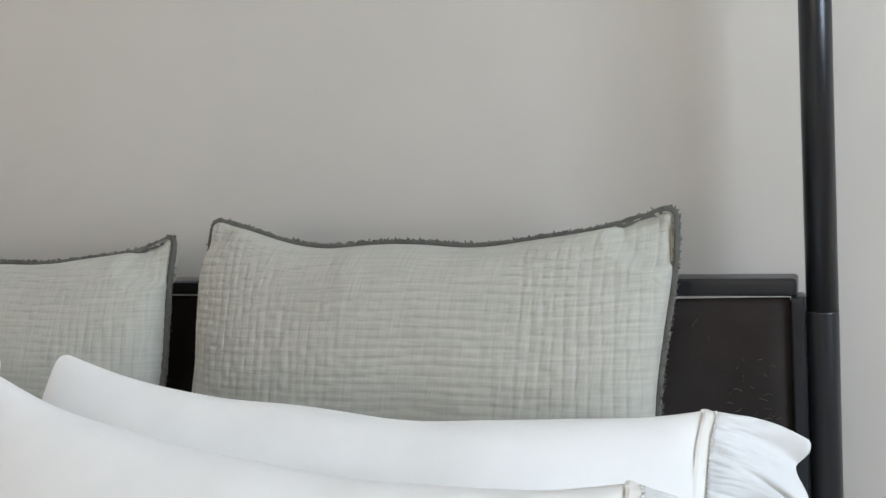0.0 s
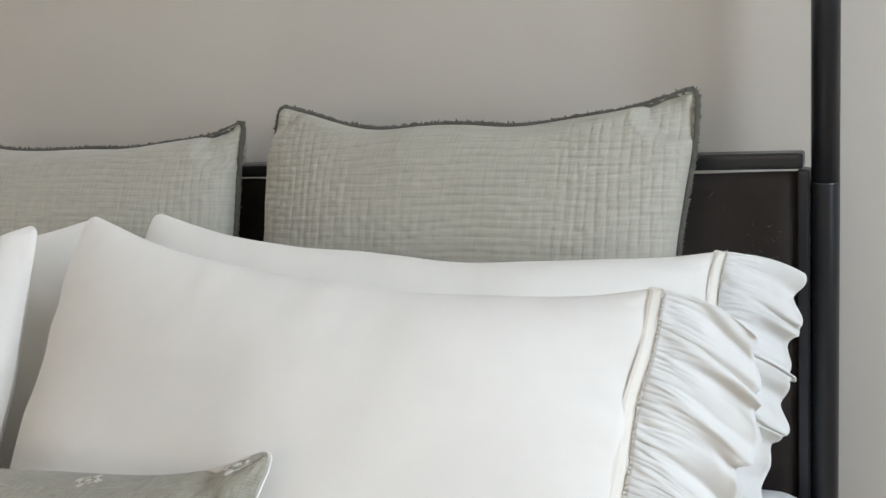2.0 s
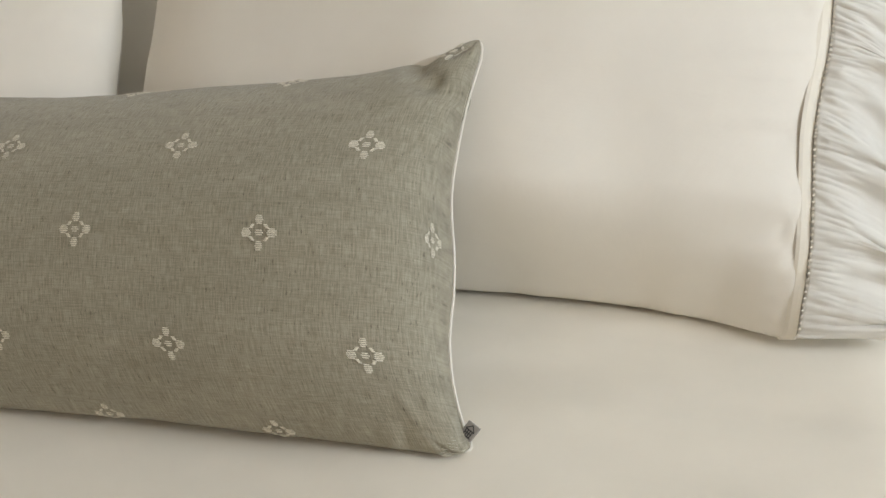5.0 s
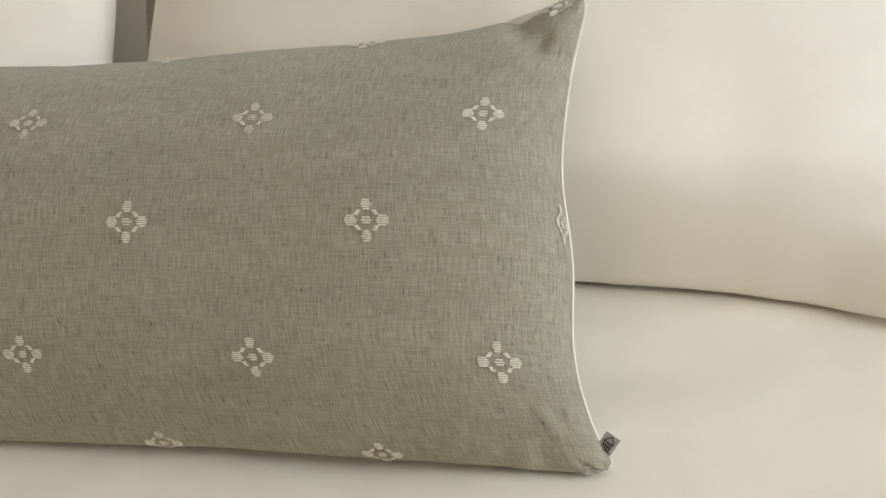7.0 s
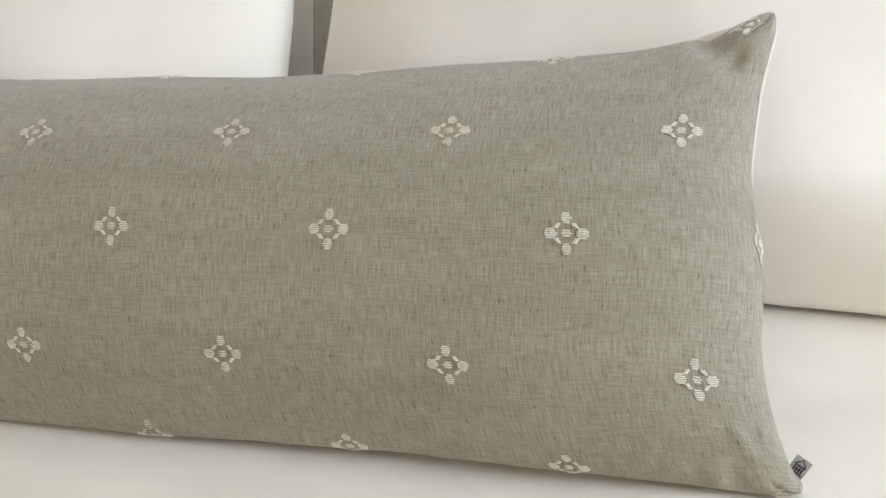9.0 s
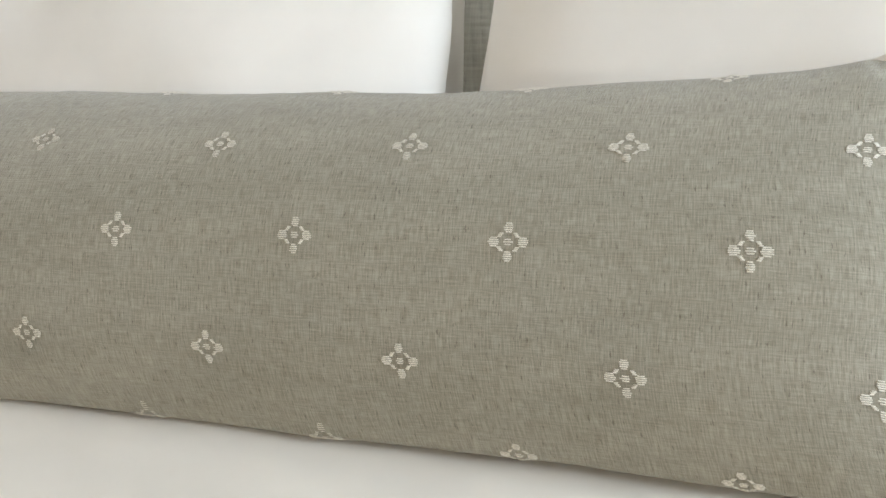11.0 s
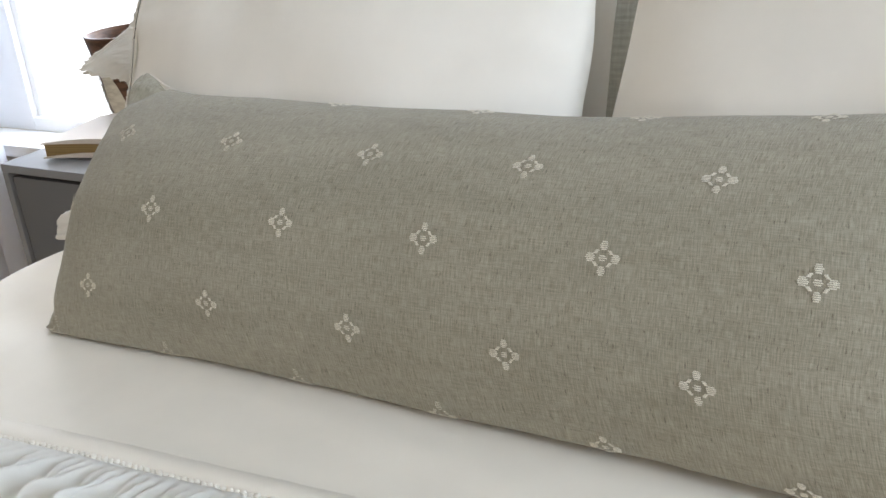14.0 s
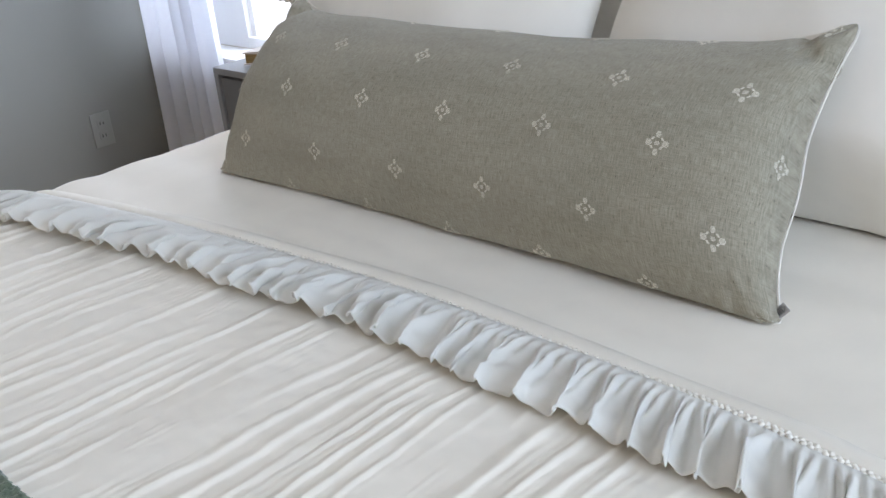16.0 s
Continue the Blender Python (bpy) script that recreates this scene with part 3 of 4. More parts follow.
    def at(self, side, u, v, out=0.0):
        """A point of the surface in the thing's own frame, settled on the bed."""
        p = self.local(side, u, v)
        if out:
            e = 0.004
            a, b = self.local(side, u + e, v) - p, self.local(side, u, v + e) - p
            n = a.cross(b).normalized()
            p = p + n * (out if n.y * side > 0 else -out)
        q = self.m @ p
        g = bed_z(q.x, q.y) + 0.003 if q.y < COVER_HEAD else 0.679
        if q.z < g + 0.012:
            d = g + 0.012 - q.z
            q.z = g + 0.012 * math.exp(-d / 0.012)
            p = self.inv @ q
        return p

    def side_mesh(self, name, side, nu, nv, material):
        us, vs = spread(nu), spread(nv)
        verts = [self.at(side, u, v) for v in vs for u in us]
        uvs = [(u * self.w / 2 * 1.04 + self.seed * 0.37, v * self.h / 2 * 1.1) for v in vs for u in us]
        return mesh_of(name, verts, grid_faces(nu, nv, 0, side > 0), material, uvs)


def gauze_relief(p, side, u, v, x, z):
    """Crinkled double gauze: puckered cells between thin woven lines."""
    if side > 0:
        return 0.0
    sd = p.seed * 4.1
    gx = x + 0.006 * noise.noise((x * 9, z * 7, sd)) + 0.0025 * noise.noise((x * 40, z * 16, sd))
    gz = z + 0.006 * noise.noise((x * 7, z * 9, sd + 3)) + 0.0025 * noise.noise((x * 16, z * 40, sd + 3))
    cx, cz = abs(math.sin(gx * math.pi / 0.0125)), abs(math.sin(gz * math.pi / 0.0098))
    ax = 0.30 + 0.70 * smooth_step(-0.3, 0.4, noise.noise((x * 6, z * 5, sd + 8)) + 1.3 * (abs(u) - 0.5))
    az = 0.45 + 0.55 * smooth_step(-0.3, 0.4, noise.noise((x * 5, z * 7, sd + 9)))
    fade = min(1.0, (1 - max(abs(u), abs(v))) / 0.03)
    d = fade * (0.0016 * ax * (cx ** 0.35 - 0.8) + 0.0019 * az * (cz ** 0.4 - 0.75) + 0.0012 * noise.noise((x * 70, z * 90, sd)))
    # the upper corners lie flat, with a crease where the filling ends
    for cu, deep, wide in ((1, 0.020, 0.062), (-1, 0.008, 0.04)):
        r = math.hypot((u - cu) * p.w / 2, (v - 1) * p.h / 2)
        d -= deep * smooth_step(wide + 0.012, wide - 0.008, r) * smooth_step(0.0, 0.05, r + 0.015)
    return d


def build_sham(where, lean, yaw, seed, label, mirror=1):
    p = Pillow(0.590, 0.505, 0.17, (0.0, 0.15, 0.05), 0.022, seed, 0.36, 0.005, 0.5, gauze_relief, ear=3.0).place(where, lean, yaw)
    ob = thing("sham_pillow", label, "pillow", group="sham pillows against the headboard")
    ob.matrix_world = p.m
    mesh_part("front_cover", p.side_mesh("front_cover", -1, 380, 320, GAUZE), ob)
    mesh_part("back_cover", p.side_mesh("back_cover", 1, 40, 30, GAUZE), ob)
    # fuzzy fringe round the seam
    pts = []
    n = 110
    for a, b, fixed, axis in ((-1, 1, -1, 0), (-1, 1, 1, 1), (1, -1, 1, 0), (1, -1, -1, 1)):
        for k in range(n):
            s = a + (b - a) * k / n
            u, v = (s, fixed) if axis == 0 else (fixed, s)
            q = p.at(1, u, v)
            r = Vector((q.x, 0, q.z)).normalized()
            pts.append(q + r * 0.002 + Vector((0, 0.004, 0)))
    rnd = random.Random(seed + 40)
    table = [[rnd.uniform(0.75, 1.35) for _ in range(8)] for _ in range(len(pts))]
    mesh_part("fringe", tube_mesh("fringe", pts, 0.0038, FRINGE, 8, True, lambda k, s: table[k][s]), ob, "darker sage frayed fringe edge")
    # frayed tufts standing off the fringe
    tv, tf = [], []
    for k, q in enumerate(pts):
        for _ in range(9):
            r = Vector((q.x, 0, q.z)).normalized()
            d = (r * rnd.uniform(0.2, 1) + Vector((rnd.uniform(-1, 1), rnd.uniform(-1, 0.6), rnd.uniform(-1, 1)))).normalized()
            o = q + Vector((rnd.uniform(-1, 1), rnd.uniform(-1, 1), rnd.uniform(-1, 1))) * 0.003
            e = d.orthogonal().normalized() * 0.0012
            base = len(tv)
            tv += [o - e, o + e, o + d * 0.0042 + e * 0.6, o + d * 0.0042 - e * 0.6]
            tf.append((base, base + 1, base + 2, base + 3))
    tagged(mesh_part("frayed_edge", mesh_of("frayed_edge", tv, tf, FRINGE), ob), kind="stuff")
    return p


build_sham((0.314, 1.165, 0.932), 12, 0, 1, "sage green crinkled gauze sham with frayed fringe against headboard")
build_sham((-0.342, 1.160, 0.916), 13, 0, 2, "sage green crinkled gauze sham beside its twin against headboard")


def build_white_pillow(where, lean, yaw, seed, label, side=1, w=0.65, h=0.46, t=0.17, ruffled=0.095, roll=0.0, drop=0.05, lobes=None, rumple=0.004, sag=1.0, shear=0.014, fold=0.068):
    """A pillow in a cotton case whose open end carries a stitched band and a gathered frill. side: the end with the frill."""

    def gathers(p, s, u, v, x, z):
        d = (1 - u * side) * p.w / 2
        far = 0.0032 * math.exp(-d / 0.10) * smooth_step(0.012, 0.05, d) * noise.noise((z * 17 + 6 * d * noise.noise((z * 6, 1.0, seed)), d * 5, seed + 9.0))
        far += 0.0014 * noise.noise((x * 9 + z * 5, z * 16, seed + 15.0)) * (1 - abs(v) ** 6) * (1 - abs(u) ** 6)
        if d > 0.13:
            return far
        k = math.exp(-d / 0.045) * smooth_step(0.012, 0.024, d)
        zz = z + 0.1 * d * noise.noise((z * 8, d * 6, seed))
        return far + k * 0.0048 * (noise.noise((zz * 40, d * 5, seed + 3.0)) + 0.5 * noise.noise((zz * 85, d * 8, seed + 6.0)))

    p = Pillow(w, h, t, (0.0, 0.16, 0.06), shear, seed, 0.5, rumple, 0.6, gathers, tuck=0.085, ear=2.6, drop=drop * side).place(where, lean, yaw, roll * side)

    def half(u, v):
        # the open end stays fuller than the sewn end
        bu = max(0.0, 1 - u * u)
        if u * side > 0:
            bu = max(0.0, 1 - 0.88 * u * u)
        return p.t / 2 * (bu ** 0.5) * (max(0.0, 1 - v * v) ** 0.5)

    p.half = half
    ob = thing("bed_pillow", label, "pillow", group="white pillows with ruffled ends")
    ob.matrix_world = p.m
    mesh_part("front_cover", p.side_mesh("front_cover", -1, 170, 110, WHITE_COTTON), ob)
    mesh_part("back_cover", p.side_mesh("back_cover", 1, 60, 40, WHITE_COTTON), ob)
    # the band of the hem wraps round the open end
    loop = []
    n = 90
    for k in range(n):
        v = -1 + 2 * k / n
        loop.append((-1, v))
    for k in range(n):
        v = 1 - 2 * k / n
        loop.append((1, v))
    m = len(loop)
    p.relief, p.wrinkle = None, 0.0
    base = [(p.at(s, side * 1.0, v), s, v) for s, v in loop]
    verts = []
    for off, lift in ((-0.0105, 0.0008), (-0.0074, 0.0017), (-0.0037, 0.0017), (0.0, 0.0012)):
        for s, v in loop:
            q = p.at(s, side * (1.0 + off * 2 / p.w), v)
            q.x = base[loop.index((s, v))][0].x
            verts.append(q + Vector((side * off, s * lift * (1 if abs(v) < 0.98 else 0), lift * (v ** 9))))
    faces = []
    for j in range(3):
        for i in range(m):
            f = (j * m + i, j * m + (i + 1) % m, (j + 1) * m + (i + 1) % m, (j + 1) * m + i)
            faces.append(f)
    mesh_part("hem_band", mesh_of("hem_band", verts, faces, TRIM_COTTON, smooth=False), ob, "flat cream stitched band")
    stitch_v, stitch_f = [], []
    for k in range(0, m, 1):
        q, s, v = base[k]
        c = q + Vector((side * 0.0012, s * 0.0035, 0))
        b0 = len(stitch_v)
        for dx, dy, dz in ((-0.001, 0, -0.0014), (0.001, 0, -0.0006), (0.001, 0, 0.0014), (-0.001, 0, 0.0006), (0, s * 0.0012, 0)):
            stitch_v.append(c + Vector((dx, dy, dz)))
        stitch_f += [(b0, b0 + 1, b0 + 4), (b0 + 1, b0 + 2, b0 + 4), (b0 + 2, b0 + 3, b0 + 4), (b0 + 3, b0, b0 + 4)]
    tagged(mesh_part("stitching", mesh_of("stitching", stitch_v, stitch_f, TRIM_COTTON), ob), kind="stuff")
    # frill: a closed sleeve, finely gathered at the band, that falls into a few large soft folds
    nu, nv = 720, 26
    total = sum((base[(k + 1) % m][0] - base[k][0]).length for k in range(m))
    verts, uvs = [], []
    ph, phases = 0.0, []
    for i in range(nu):
        phases.append(ph)
        ph += total / nu * 2 * math.pi / (fold * (1 + 0.5 * noise.noise((i * 0.021, seed, 1.1))))
    turns = round(phases[-1] / (2 * math.pi)) * 2 * math.pi
    phases = [q * turns / phases[-1] for q in phases]
    for j in range(nv):
        f = j / (nv - 1)
        grow = smooth_step(0.0, 0.8, f)
        for i in range(nu):
            g = i / nu * m
            k = int(g)
            q = base[k % m][0].lerp(base[(k + 1) % m][0], g - k)
            s, v = base[k % m][1], base[k % m][2]
            e = i if i < nu // 2 else nu - i
            a = phases[e] + 0.9 * f * noise.noise((e * 0.018, f * 1.5, seed))
            amp = 0.55 + 0.9 * abs(noise.noise((e * 0.027, 3.0, seed)))
            crest = (0.5 + 0.5 * math.sin(a)) ** 0.7
            open_y = 1 - 0.85 * smooth_step(0, 1, f)
            length = ruffled * (lobes(v) if lobes else 1.0) * (0.92 + 0.14 * noise.noise((e * 0.03, 7.0, seed)) + 0.12 * crest + 0.03 * math.sin(2.6 * a))
            fine = noise.noise((e * 0.28, f * 3, seed + 2.0)) + 0.6 * noise.noise((e * 0.6, f * 5, seed + 4.0))
            out = 0.0042 * fine * smooth_step(0, 0.1, f) * (1 - grow) ** 1.5 + 0.015 * amp * (crest - 0.45) * grow
            out += 0.0042 * amp * grow * math.sin(2.6 * a + 4 * noise.noise((e * 0.05, f * 1.2, seed + 5.0)))
            out += 0.0011 * noise.noise((e * 0.07, f * 7, seed + 8.0))
            across = 0.0085 * amp * math.cos(a) * grow + 0.012 * f * noise.noise((e * 0.02, 6.0, seed))
            droop = length * f * ((0.22 + 0.30 * f) * sag) * smooth_step(-1.1, -0.3, v)
            x = q.x + side * (0.001 + f * length)
            y = q.y * open_y + s * 0.0022 - out
            z = q.z + across - droop
            w_ = p.m @ Vector((x, y, z))
            lay = 0.680 - max(0.0, abs(w_.x) - 0.73) * 0.8
            if w_.y < COVER_HEAD:
                lay = bed_z(w_.x, w_.y) + 0.003
            if w_.z < lay + 0.016:
                w_.z = lay + 0.016 * math.exp(-(lay + 0.016 - w_.z) / 0.016)
            c = p.inv @ w_
            verts.append(c)
            uvs.append((i * 0.003, f * ruffled))
    faces = []
    for j in range(nv - 1):
        for i in range(nu):
            faces.append((j * nu + i, j * nu + (i + 1) % nu, (j + 1) * nu + (i + 1) % nu, (j + 1) * nu + i))
    fr = mesh_part("frill", mesh_of("frill", verts, faces, RUFFLE_COTTON, uvs), ob, "gathered thin white cotton frill")
    sol = fr.modifiers.new("thickness", "SOLIDIFY")
    sol.thickness, sol.offset = 0.0012, 0
    return p


def two_lobes(v):
    """The frill is folded back but for one lobe near the top and the part that lies on the bed."""
    return 0.22 + 0.70 * math.exp(-((v - 0.2) / 0.13) ** 2) + 0.75 * smooth_step(-0.35, -0.75, v)


build_white_pillow((0.346, 0.868, 0.880), 29, 7, 5, "white cotton pillow with ruffled end behind another white pillow", 1, w=0.675, h=0.455, drop=0.055, ruffled=0.072, sag=0.7, shear=0.032)
build_white_pillow((-0.365, 0.835, 0.875), 29, -1, 6, "white cotton pillow with ruffled end, second in its row", -1, h=0.45, drop=0.02, ruffled=0.12, lobes=two_lobes, shear=-0.012, fold=0.12)
build_white_pillow((0.342, 0.712, 0.890), 28, -1, 7, "white cotton pillow with ruffled end behind the lumbar cushion", 1, w=0.652, h=0.47, drop=0.06, ruffled=0.080, rumple=0.006)
build_white_pillow((-0.327, 0.700, 0.880), 28, 1, 8, "white cotton pillow with creased top behind the lumbar cushion", -1, w=0.618, h=0.465, drop=0.03, ruffled=0.125, rumple=0.009, sag=0.45, lobes=two_lobes, shear=-0.012, fold=0.13)


# ---- lumbar cushion ----
def build_lumbar():
    def ears(p, side, u, v, x, z):
        d = 0.0
        for cu, cv in ((1, 1), (-1, 1), (1, -1), (-1, -1)):
            r = math.hypot((u - cu) * p.w / 2, (v - cv) * p.h / 2)
            if cv > 0:
                d -= 0.009 * math.exp(-((r - 0.05) / 0.011) ** 2) * smooth_step(0.0, 0.03, r)
            d += 0.006 * math.exp(-((r - 0.045) / 0.014) ** 2) * noise.noise((u * 30, v * 9, 2.0 + cu + 2 * cv))
        d += 0.0022 * math.exp(-(1 - abs(v)) * 14) * noise.noise((x * 60, v * 3, 1.5)) * min(1, (1 - abs(v)) * 20)
        d += 0.0015 * math.exp(-(1 - abs(u)) * 24) * noise.noise((u * 5, z * 70, 2.5)) * min(1, (1 - abs(u)) * 30)
        return d

    p = Pillow(0.956, 0.334, 0.206, (0.055, 0.17, 0.05), -0.0022, 9, 0.5, 0.003, 0.6, ears, tuck=0.021, taper=-0.0154, ear=5.0, twist=0.004, blunt=0.024, back_soft=True, tip=0.019).place((-0.062, 0.501, 0.794), 36.4, -0.4, -1.3)
    # full almost to the ends, fuller below than above
    p.half = lambda u, v: p.t / 2 * max(0.0, 1 - abs(u) ** 6) ** 0.26 * max(0.0, 1 - abs(v) ** 1.64) ** (0.49 if v < 0 else 0.74)
    ob = thing("lumbar_cushion", "long grey-green linen lumbar cushion with small cream woven flowers", "cushion")
    ob.matrix_world = p.m
    mesh_part("front_cover", p.side_mesh("front_cover", -1, 330, 130, LINEN), ob)
    mesh_part("back_cover", p.side_mesh("back_cover", 1, 120, 50, WHITE_COTTON), ob, "white cotton back")
    seam = []
    for a, b, fixed, axis in ((-1, 1, -1, 0), (-1, 1, 1, 1), (1, -1, 1, 0), (1, -1, -1, 1)):
        n = 90 if axis == 0 else 36
        for k in range(n):
            s = a + (b - a) * k / n
            q = p.at(1, *((s, fixed) if axis == 0 else (fixed, s)))
            seam.append(q + Vector((0, 0.005, 0)))
    mesh_part("seam_edge", tube_mesh("seam_edge", seam, 0.0010, WHITE_COTTON, 6, True), ob, "white seam edge")

    def frame_at(u, v):
        e = 0.003
        o = p.at(-1, u, v)
        a = (p.at(-1, u + e, v) - p.at(-1, u - e, v)).normalized()
        b = (p.at(-1, u, v + e) - p.at(-1, u, v - e)).normalized()
        return o, a, b

    # each flower: five woven blocks and four slanting links, made of short threads
    blocks = [(0, 0.0096, 0.0060, 0.0072), (0, -0.0096, 0.0060, 0.0072), (-0.0098, 0, 0.0074, 0.0068), (0.0098, 0, 0.0074, 0.0068), (0, 0, 0.0060, 0.0048)]
    rnd = random.Random(12)

    def flower(u, v):
        o, a, b = frame_at(u, v)
        ku = 1 / max(1e-4, (p.at(-1, u + 0.004, v) - p.at(-1, u - 0.004, v)).length / 0.008)
        kv = 1 / max(1e-4, (p.at(-1, u, v + 0.004) - p.at(-1, u, v - 0.004)).length / 0.008)
        verts, faces = [], []

        def strand(cx, cz, length):
            base = len(verts)
            th = 0.00052
            for k in range(4):
                f = k / 3
                uu, vv = u + (cx + (f - 0.5) * length) * ku, v + cz * kv
                lift = 0.0004 + 0.0005 * math.sin(math.pi * (0.1 + 0.8 * f))
                uu, vv = min(0.998, max(-0.998, uu)), min(0.998, max(-0.998, vv))
                c = p.at(-1, uu, vv, lift)
                e = b * th
                out = p.at(-1, uu, vv, lift + 0.0005)
                verts.extend((c - e, out, c + e))
            for k in range(3):
                q = base + 3 * k
                faces.extend(((q, q + 3, q + 4, q + 1), (q + 1, q + 4, q + 5, q + 2)))

        for cx, cz, w, h in blocks:
            n = max(3, int(h / 0.00125))
            for k in range(n):
                f = (k + 0.5) / n * 2 - 1
                length = w * (1 - 0.55 * f * f) * rnd.uniform(0.9, 1.08)
                strand(cx + rnd.uniform(-0.0003, 0.0003), cz + f * h / 2, length)
        for sx in (-1, 1):
            for sz in (-1, 1):
                for k in range(3):
                    f = (k + 0.5) / 3
                    strand(sx * (0.0044 + 0.0022 * f), sz * (0.0062 - 0.0032 * f), 0.0028)
        return mesh_of("woven_flower", verts, faces, THREAD)

    for v_row, places in LUMBAR_ROWS:
        for u in places:
            lean = 0.07 * smooth_step(-0.2, -0.8, u) if v_row > 0.2 else 0.0
            mesh_part("woven_flower", flower(u, v_row + lean), ob, "cream woven flower")

    # folded cloth label in the side seam
    o = p.at(1, 1.0, -0.80)
    bm = bmesh.new()
    pts = [(-0.002, 0.0), (0.0069, -0.006), (0.0141, 0.004), (0.0052, 0.010)]
    front = [bm.verts.new(o + Vector((x, -0.004, z - 0.004))) for x, z in pts]
    back = [bm.verts.new(o + Vector((x, -0.0015, z - 0.004))) for x, z in pts]
    bm.faces.new(front)
    bm.faces.new(back[::-1])
    for k in range(4):
        bm.faces.new((front[k], back[k], back[(k + 1) % 4], front[(k + 1) % 4]))
    bmesh.ops.recalc_face_normals(bm, faces=bm.faces[:])
    tag = part("label", bm, LABEL, ob, "small grey woven cloth label")
    strokes = [((0.15, 0.55), (0.5, 0.9)), ((0.5, 0.9), (0.85, 0.55)), ((0.15, 0.55), (0.85, 0.55)), ((0.25, 0.55), (0.25, 0.15)), ((0.75, 0.55), (0.75, 0.15)), ((0.15, 0.12), (0.9, 0.12)), ((0.42, 0.55), (0.42, 0.15)), ((0.58, 0.55), (0.58, 0.15)), ((0.25, 0.35), (0.75, 0.35))]
    A, Bx, Cx = Vector((pts[0][0], 0, pts[0][1])), Vector((0.0089, 0, -0.006)), Vector((0.0072, 0, 0.010))
    verts, faces = [], []
    for (x0, y0), (x1, y1) in strokes:
        s, e = A + Bx * x0 + Cx * y0, A + Bx * x1 + Cx * y1
        d = (e - s).normalized()
        n = Vector((-d.z, 0, d.x)) * 0.00035
        base = len(verts)
        for q in (s - n, e - n, e + n, s + n):
            verts.append(o + q + Vector((0, -0.0046, -0.004)))
        faces.append((base, base + 1, base + 2, base + 3))
    mesh_part("house_drawing", mesh_of("house_drawing", verts, faces, DARK, smooth=False), tag, "dark line drawing of a house")


# rows of flowers, each set half a step off the next
LUMBAR_ROWS = (
    (0.90, (-0.313, 0.03, 0.362, 0.672)),
    (0.93, (0.955,)),
    (0.38, (-0.822, -0.469, -0.11, 0.217, 0.551, 0.889)),
    (-0.065, (-0.95, -0.611, -0.253, 0.061, 0.391, 0.725)),
    (-0.02, (0.992,)),
    (-0.55, (-0.80, -0.428, -0.089, 0.230, 0.560, 0.898)),
    (-0.905, (-0.94, -0.59, -0.247, 0.072, 0.378, 0.693)),
    (-0.955, (0.985,)),
)
build_lumbar()


# ---- beside the bed ----
def build_nightstand():
    x0, x1, y0, y1, z1 = -1.27, -0.84, 0.872, 1.365, 0.665
    ob = thing("nightstand", "grey painted nightstand with a recessed drawer front", "nightstand")
    part("top_panel", box_bm(x0, x1, y0, y1, z1 - 0.016, z1, 0.002), STAND_PAINT, ob)
    for a, b in ((x0, x0 + 0.016), (x1 - 0.016, x1)):
        part("side_panel", box_bm(a, b, y0, y1, 0.12, z1 - 0.0162, 0.002), STAND_PAINT, ob)
    part("back_panel", box_bm(x0 + 0.0162, x1 - 0.0162, y1 - 0.012, y1, 0.12, z1 - 0.0162), STAND_PAINT, ob)
    part("bottom_panel", box_bm(x0 + 0.0162, x1 - 0.0162, y0, y1 - 0.0122, 0.12, 0.136), STAND_PAINT, ob)
    zs = (0.139, 0.386, 0.640)
    for a, b in ((zs[0], zs[1] - 0.004), (zs[1], zs[2])):
        part("drawer_front", box_bm(x0 + 0.019, x1 - 0.019, y0 + 0.006, y0 + 0.024, a, b, 0.0015), STAND_FRONT, ob)
    for x in (x0 + 0.03, x1 - 0.03):
        for y in (y0 + 0.03, y1 - 0.03):
            part("leg", box_bm(x - 0.012, x + 0.012, y - 0.012, y + 0.012, 0, 0.1198, 0.002), STAND_PAINT, ob)


def build_book():
    ob = thing("book", "softcover book with gold-brown page edges on the nightstand", "book", (-1.10, 1.03, 0.6655))
    ob.rotation_euler = (0, 0, radians(14))

    def sheet(z0, z1, w, d, mat, name, label):
        n = 14
        verts, faces = [], []
        for zz in (z0, z1):
            for j in range(2):
                for i in range(n):
                    f = i / (n - 1)
                    bend = 0.010 * math.sin(math.pi * f) * (1 if zz == z1 else 0.35)
                    verts.append(((f - 0.5) * w, (j - 0.5) * d, zz + bend - 0.004 * f))
        faces += grid_faces(n, 2, 0, True) + grid_faces(n, 2, 2 * n)
        for i in range(n - 1):
            faces.append((i, i + 1, 2 * n + i + 1, 2 * n + i))
            faces.append((n + i + 1, n + i, 3 * n + i, 3 * n + i + 1))
        faces.append((0, 2 * n, 3 * n, n))
        faces.append((n - 1, 2 * n - 1, 4 * n - 1, 3 * n - 1))
        mesh_part(name, mesh_of(name, verts, faces, mat, smooth=False), ob, label)

    sheet(0.004, 0.006, 0.235, 0.19, PAPER, "lower_cover", "")
    sheet(0.006, 0.030, 0.225, 0.182, PAGES, "pages", "gold-brown page block")
    sheet(0.030, 0.0325, 0.235, 0.19, PAPER, "upper_cover", "pale paper cover")


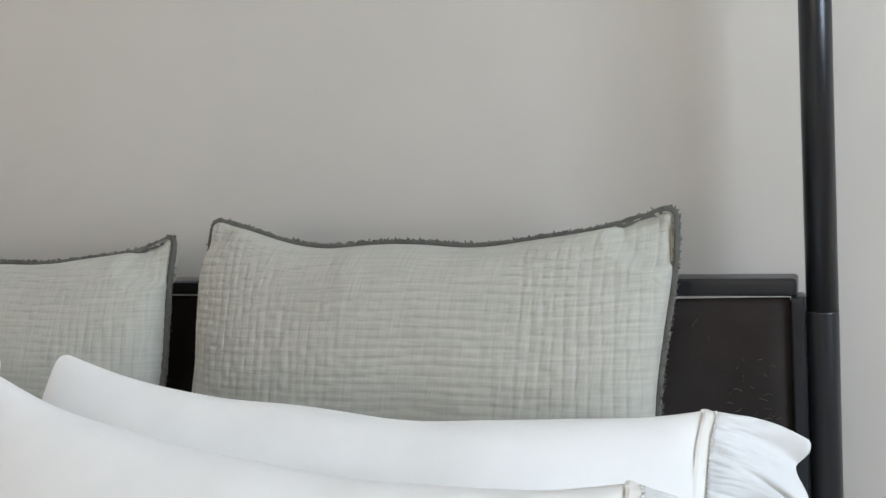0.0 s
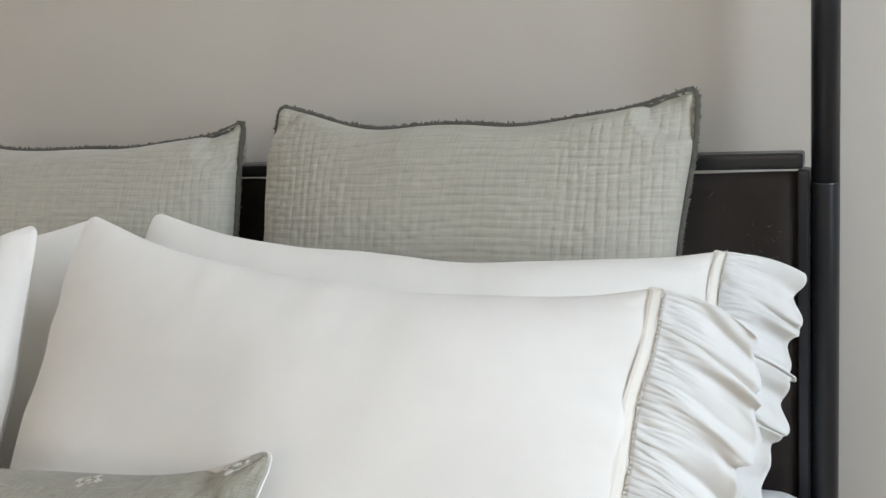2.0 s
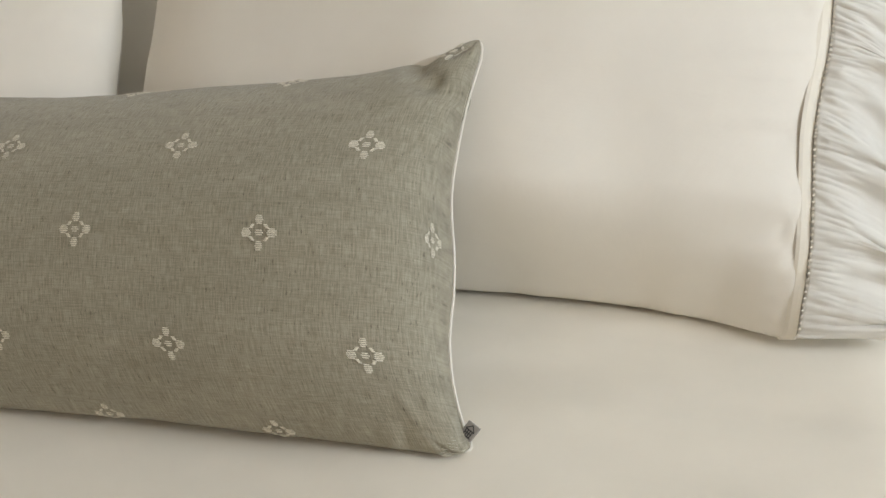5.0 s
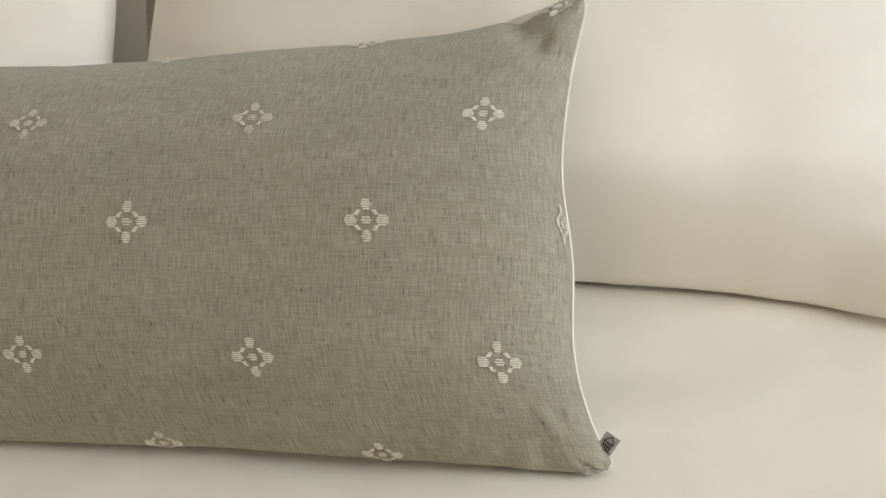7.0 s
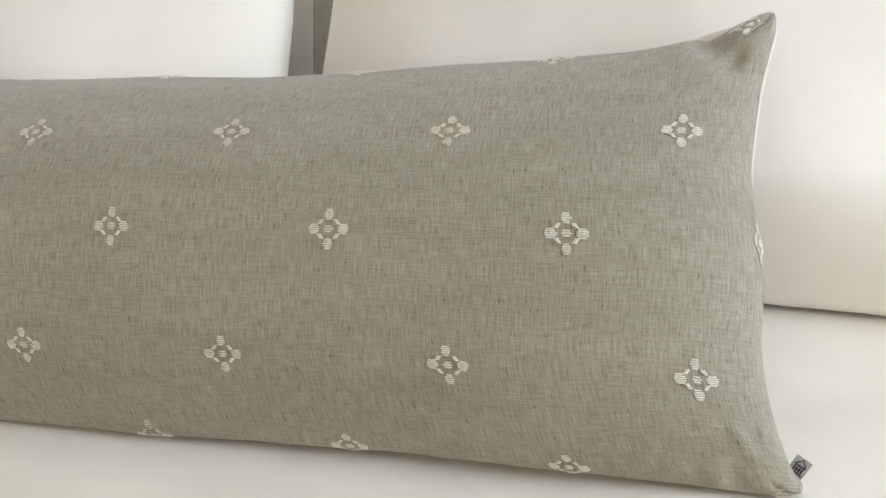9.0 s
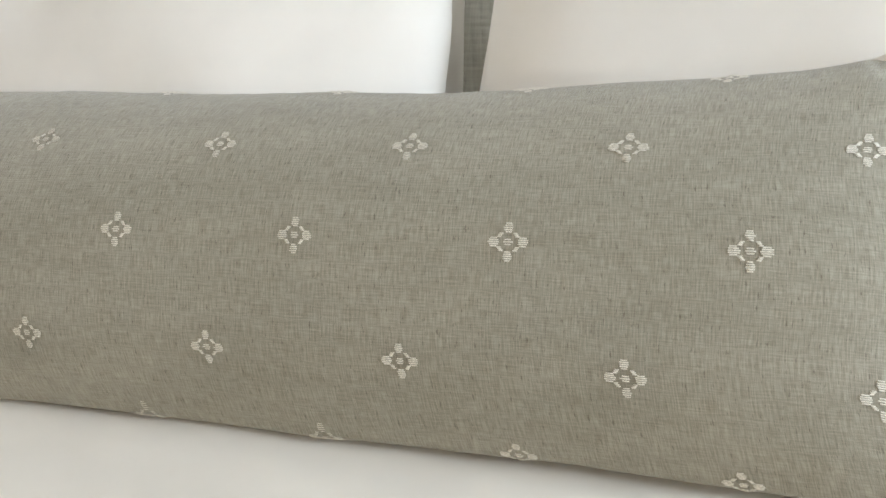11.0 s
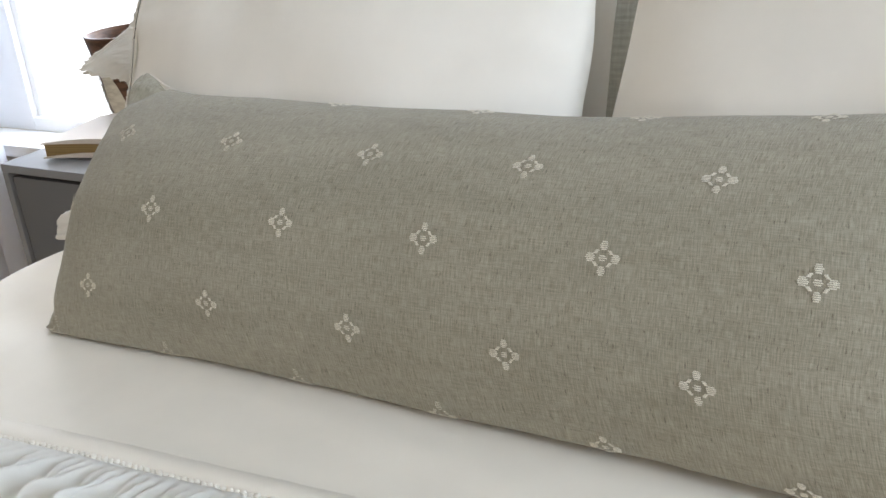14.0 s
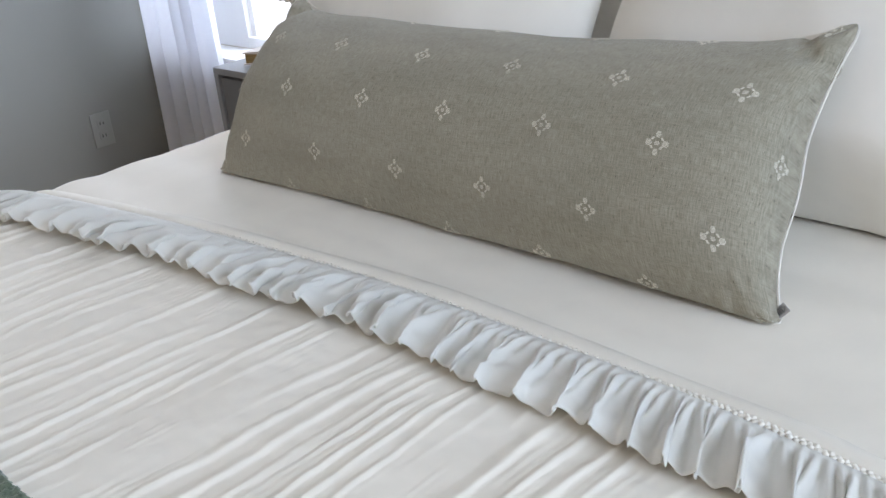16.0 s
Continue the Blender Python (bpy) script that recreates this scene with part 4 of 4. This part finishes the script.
def build_vase():
    ob = thing("vase", "tapered brown bark-patterned pot with cream petals on the nightstand", "vase", (-1.185, 1.17, 0.6655))

    def lathe(name, prof, mat, label=""):
        n = 40
        verts, faces = [], []
        for r, z in prof:
            for k in range(n):
                a = 2 * math.pi * k / n
                rr = r * (1 + 0.012 * math.sin(3 * a + z * 40))
                verts.append((rr * math.cos(a), rr * math.sin(a), z))
        for j in range(len(prof) - 1):
            for k in range(n):
                faces.append((j * n + k, j * n + (k + 1) % n, (j + 1) * n + (k + 1) % n, (j + 1) * n + k))
        faces.append(tuple(range(n))[::-1])
        return mesh_part(name, mesh_of(name, verts, faces, mat), ob, label)

    prof = [(0.060, 0.0), (0.064, 0.004), (0.070, 0.05), (0.078, 0.10), (0.086, 0.15), (0.090, 0.18), (0.091, 0.188), (0.086, 0.188), (0.080, 0.15), (0.066, 0.03)]
    lathe("body", prof, VASE_BROWN, "brown bark-patterned body")

    def petal(turn, tilt, high, wide):
        """A painted cream petal, laid on the body."""
        nu, nv = 9, 13
        verts = []
        for j in range(nv):
            f = j / (nv - 1)
            half = wide * math.sin(math.pi * f ** 0.75) ** 0.7
            z = 0.012 + high * f
            r = 0.0645 + 0.147 * z + 0.0012
            for i in range(nu):
                a = turn + (half * (i / (nu - 1) * 2 - 1) + tilt * f) / r
                rr = r * (1 + 0.012 * math.sin(3 * a + z * 40))
                verts.append((rr * math.cos(a), rr * math.sin(a), z))
        mesh_part("petal", mesh_of("petal", verts, grid_faces(nu, nv), VASE_CREAM), ob, "painted cream petal")

    for k in range(7):
        petal(k * 2 * math.pi / 7 + 0.3, 0.016 * (-1) ** k, 0.105 + 0.012 * (k % 3), 0.024)


def build_curtain():
    ob = thing("curtain", "sheer white curtain hanging in soft folds beside the window", "curtain")
    nu, nv = 200, 40
    x0, x1 = -2.38, -1.93
    verts, uvs = [], []
    for j in range(nv):
        f = j / (nv - 1)
        z = 0.02 + f * 2.38
        for i in range(nu):
            g = i / (nu - 1)
            a = g * 2 * math.pi * 5.5 + 1.2 * noise.noise((g * 4, f * 0.6, 3.3))
            narrow = 1 - 0.05 * math.sin(math.pi * f)
            x = x0 + (x1 - x0) * (0.5 + (g - 0.5) * narrow) + 0.012 * math.cos(a) + 0.02 * noise.noise((g * 3, f * 1.2, 9.0))
            y = 1.325 + 0.032 * math.sin(a) * (0.8 + 0.4 * noise.noise((g * 5, f, 1)))
            verts.append((x, y, z))
            uvs.append((g, f))
    cl = mesh_part("cloth", mesh_of("cloth", verts, grid_faces(nu, nv), CURTAIN, uvs), ob)
    sol = cl.modifiers.new("thickness", "SOLIDIFY")
    sol.thickness, sol.offset = 0.0012, 0
    mesh_part("rod", tube_mesh("rod", [(LEFT + 0.01, 1.325, 2.42), (-1.4, 1.325, 2.42), (-0.72, 1.325, 2.42)], 0.011, METAL, 12), ob, "black metal rod")


def build_outlet():
    ob = thing("outlet", "outlet plate on the side wall, its colour darkened for shade", "outlet", (LEFT, 1.125, 0.265))
    part("plate", box_bm(0.0, 0.006, -0.037, 0.037, -0.06, 0.06, 0.0025), PLASTIC, ob)
    for z in (-0.022, 0.022):
        sock = part("socket", box_bm(0.0062, 0.0085, -0.016, 0.016, z - 0.014, z + 0.014, 0.001), PLASTIC, ob)
        for y in (-0.006, 0.006):
            part("slot", box_bm(0.0087, 0.0092, y - 0.0012, y + 0.0012, z - 0.004, z + 0.006), DARK, sock)


def build_throw():
    """Chunky knitted blanket over the foot of the bed."""
    ob = thing("throw_blanket", "chunky green knitted throw lying over the duvet", "blanket")
    verts, faces, uvs = [], [], []
    nu, nv = 200, 130
    for j in range(nv):
        for i in range(nu):
            x = -0.74 + i / (nu - 1) * 0.83
            y = -0.68 + j / (nv - 1) * 0.47
            yy = y + 0.008 * noise.noise((x * 5, 2.0, 1.0))
            xx = x
            knitted = abs(math.sin(xx * math.pi / 0.014 + 0.6 * math.sin(yy * math.pi / 0.009))) ** 0.6 * abs(math.sin(yy * math.pi / 0.009 + (0.8 if math.sin(xx * math.pi / 0.014) > 0 else 0))) ** 0.4
            z = bed_z(xx, yy) + 0.012 + 0.008 * knitted + 0.006 * noise.noise((xx * 8, yy * 8, 4))
            rim = min(i, nu - 1 - i, j, nv - 1 - j)
            if rim < 3:
                z -= 0.006 * (3 - rim)
            verts.append((xx, yy, z))
            uvs.append((xx, yy))
    cl = mesh_part("knit_cloth", mesh_of("knit_cloth", verts, grid_faces(nu, nv), KNIT, uvs), ob)
    sol = cl.modifiers.new("thickness", "SOLIDIFY")
    sol.thickness, sol.offset = 0.01, -1


build_nightstand()
build_book()
build_vase()
build_curtain()
build_outlet()
build_throw()
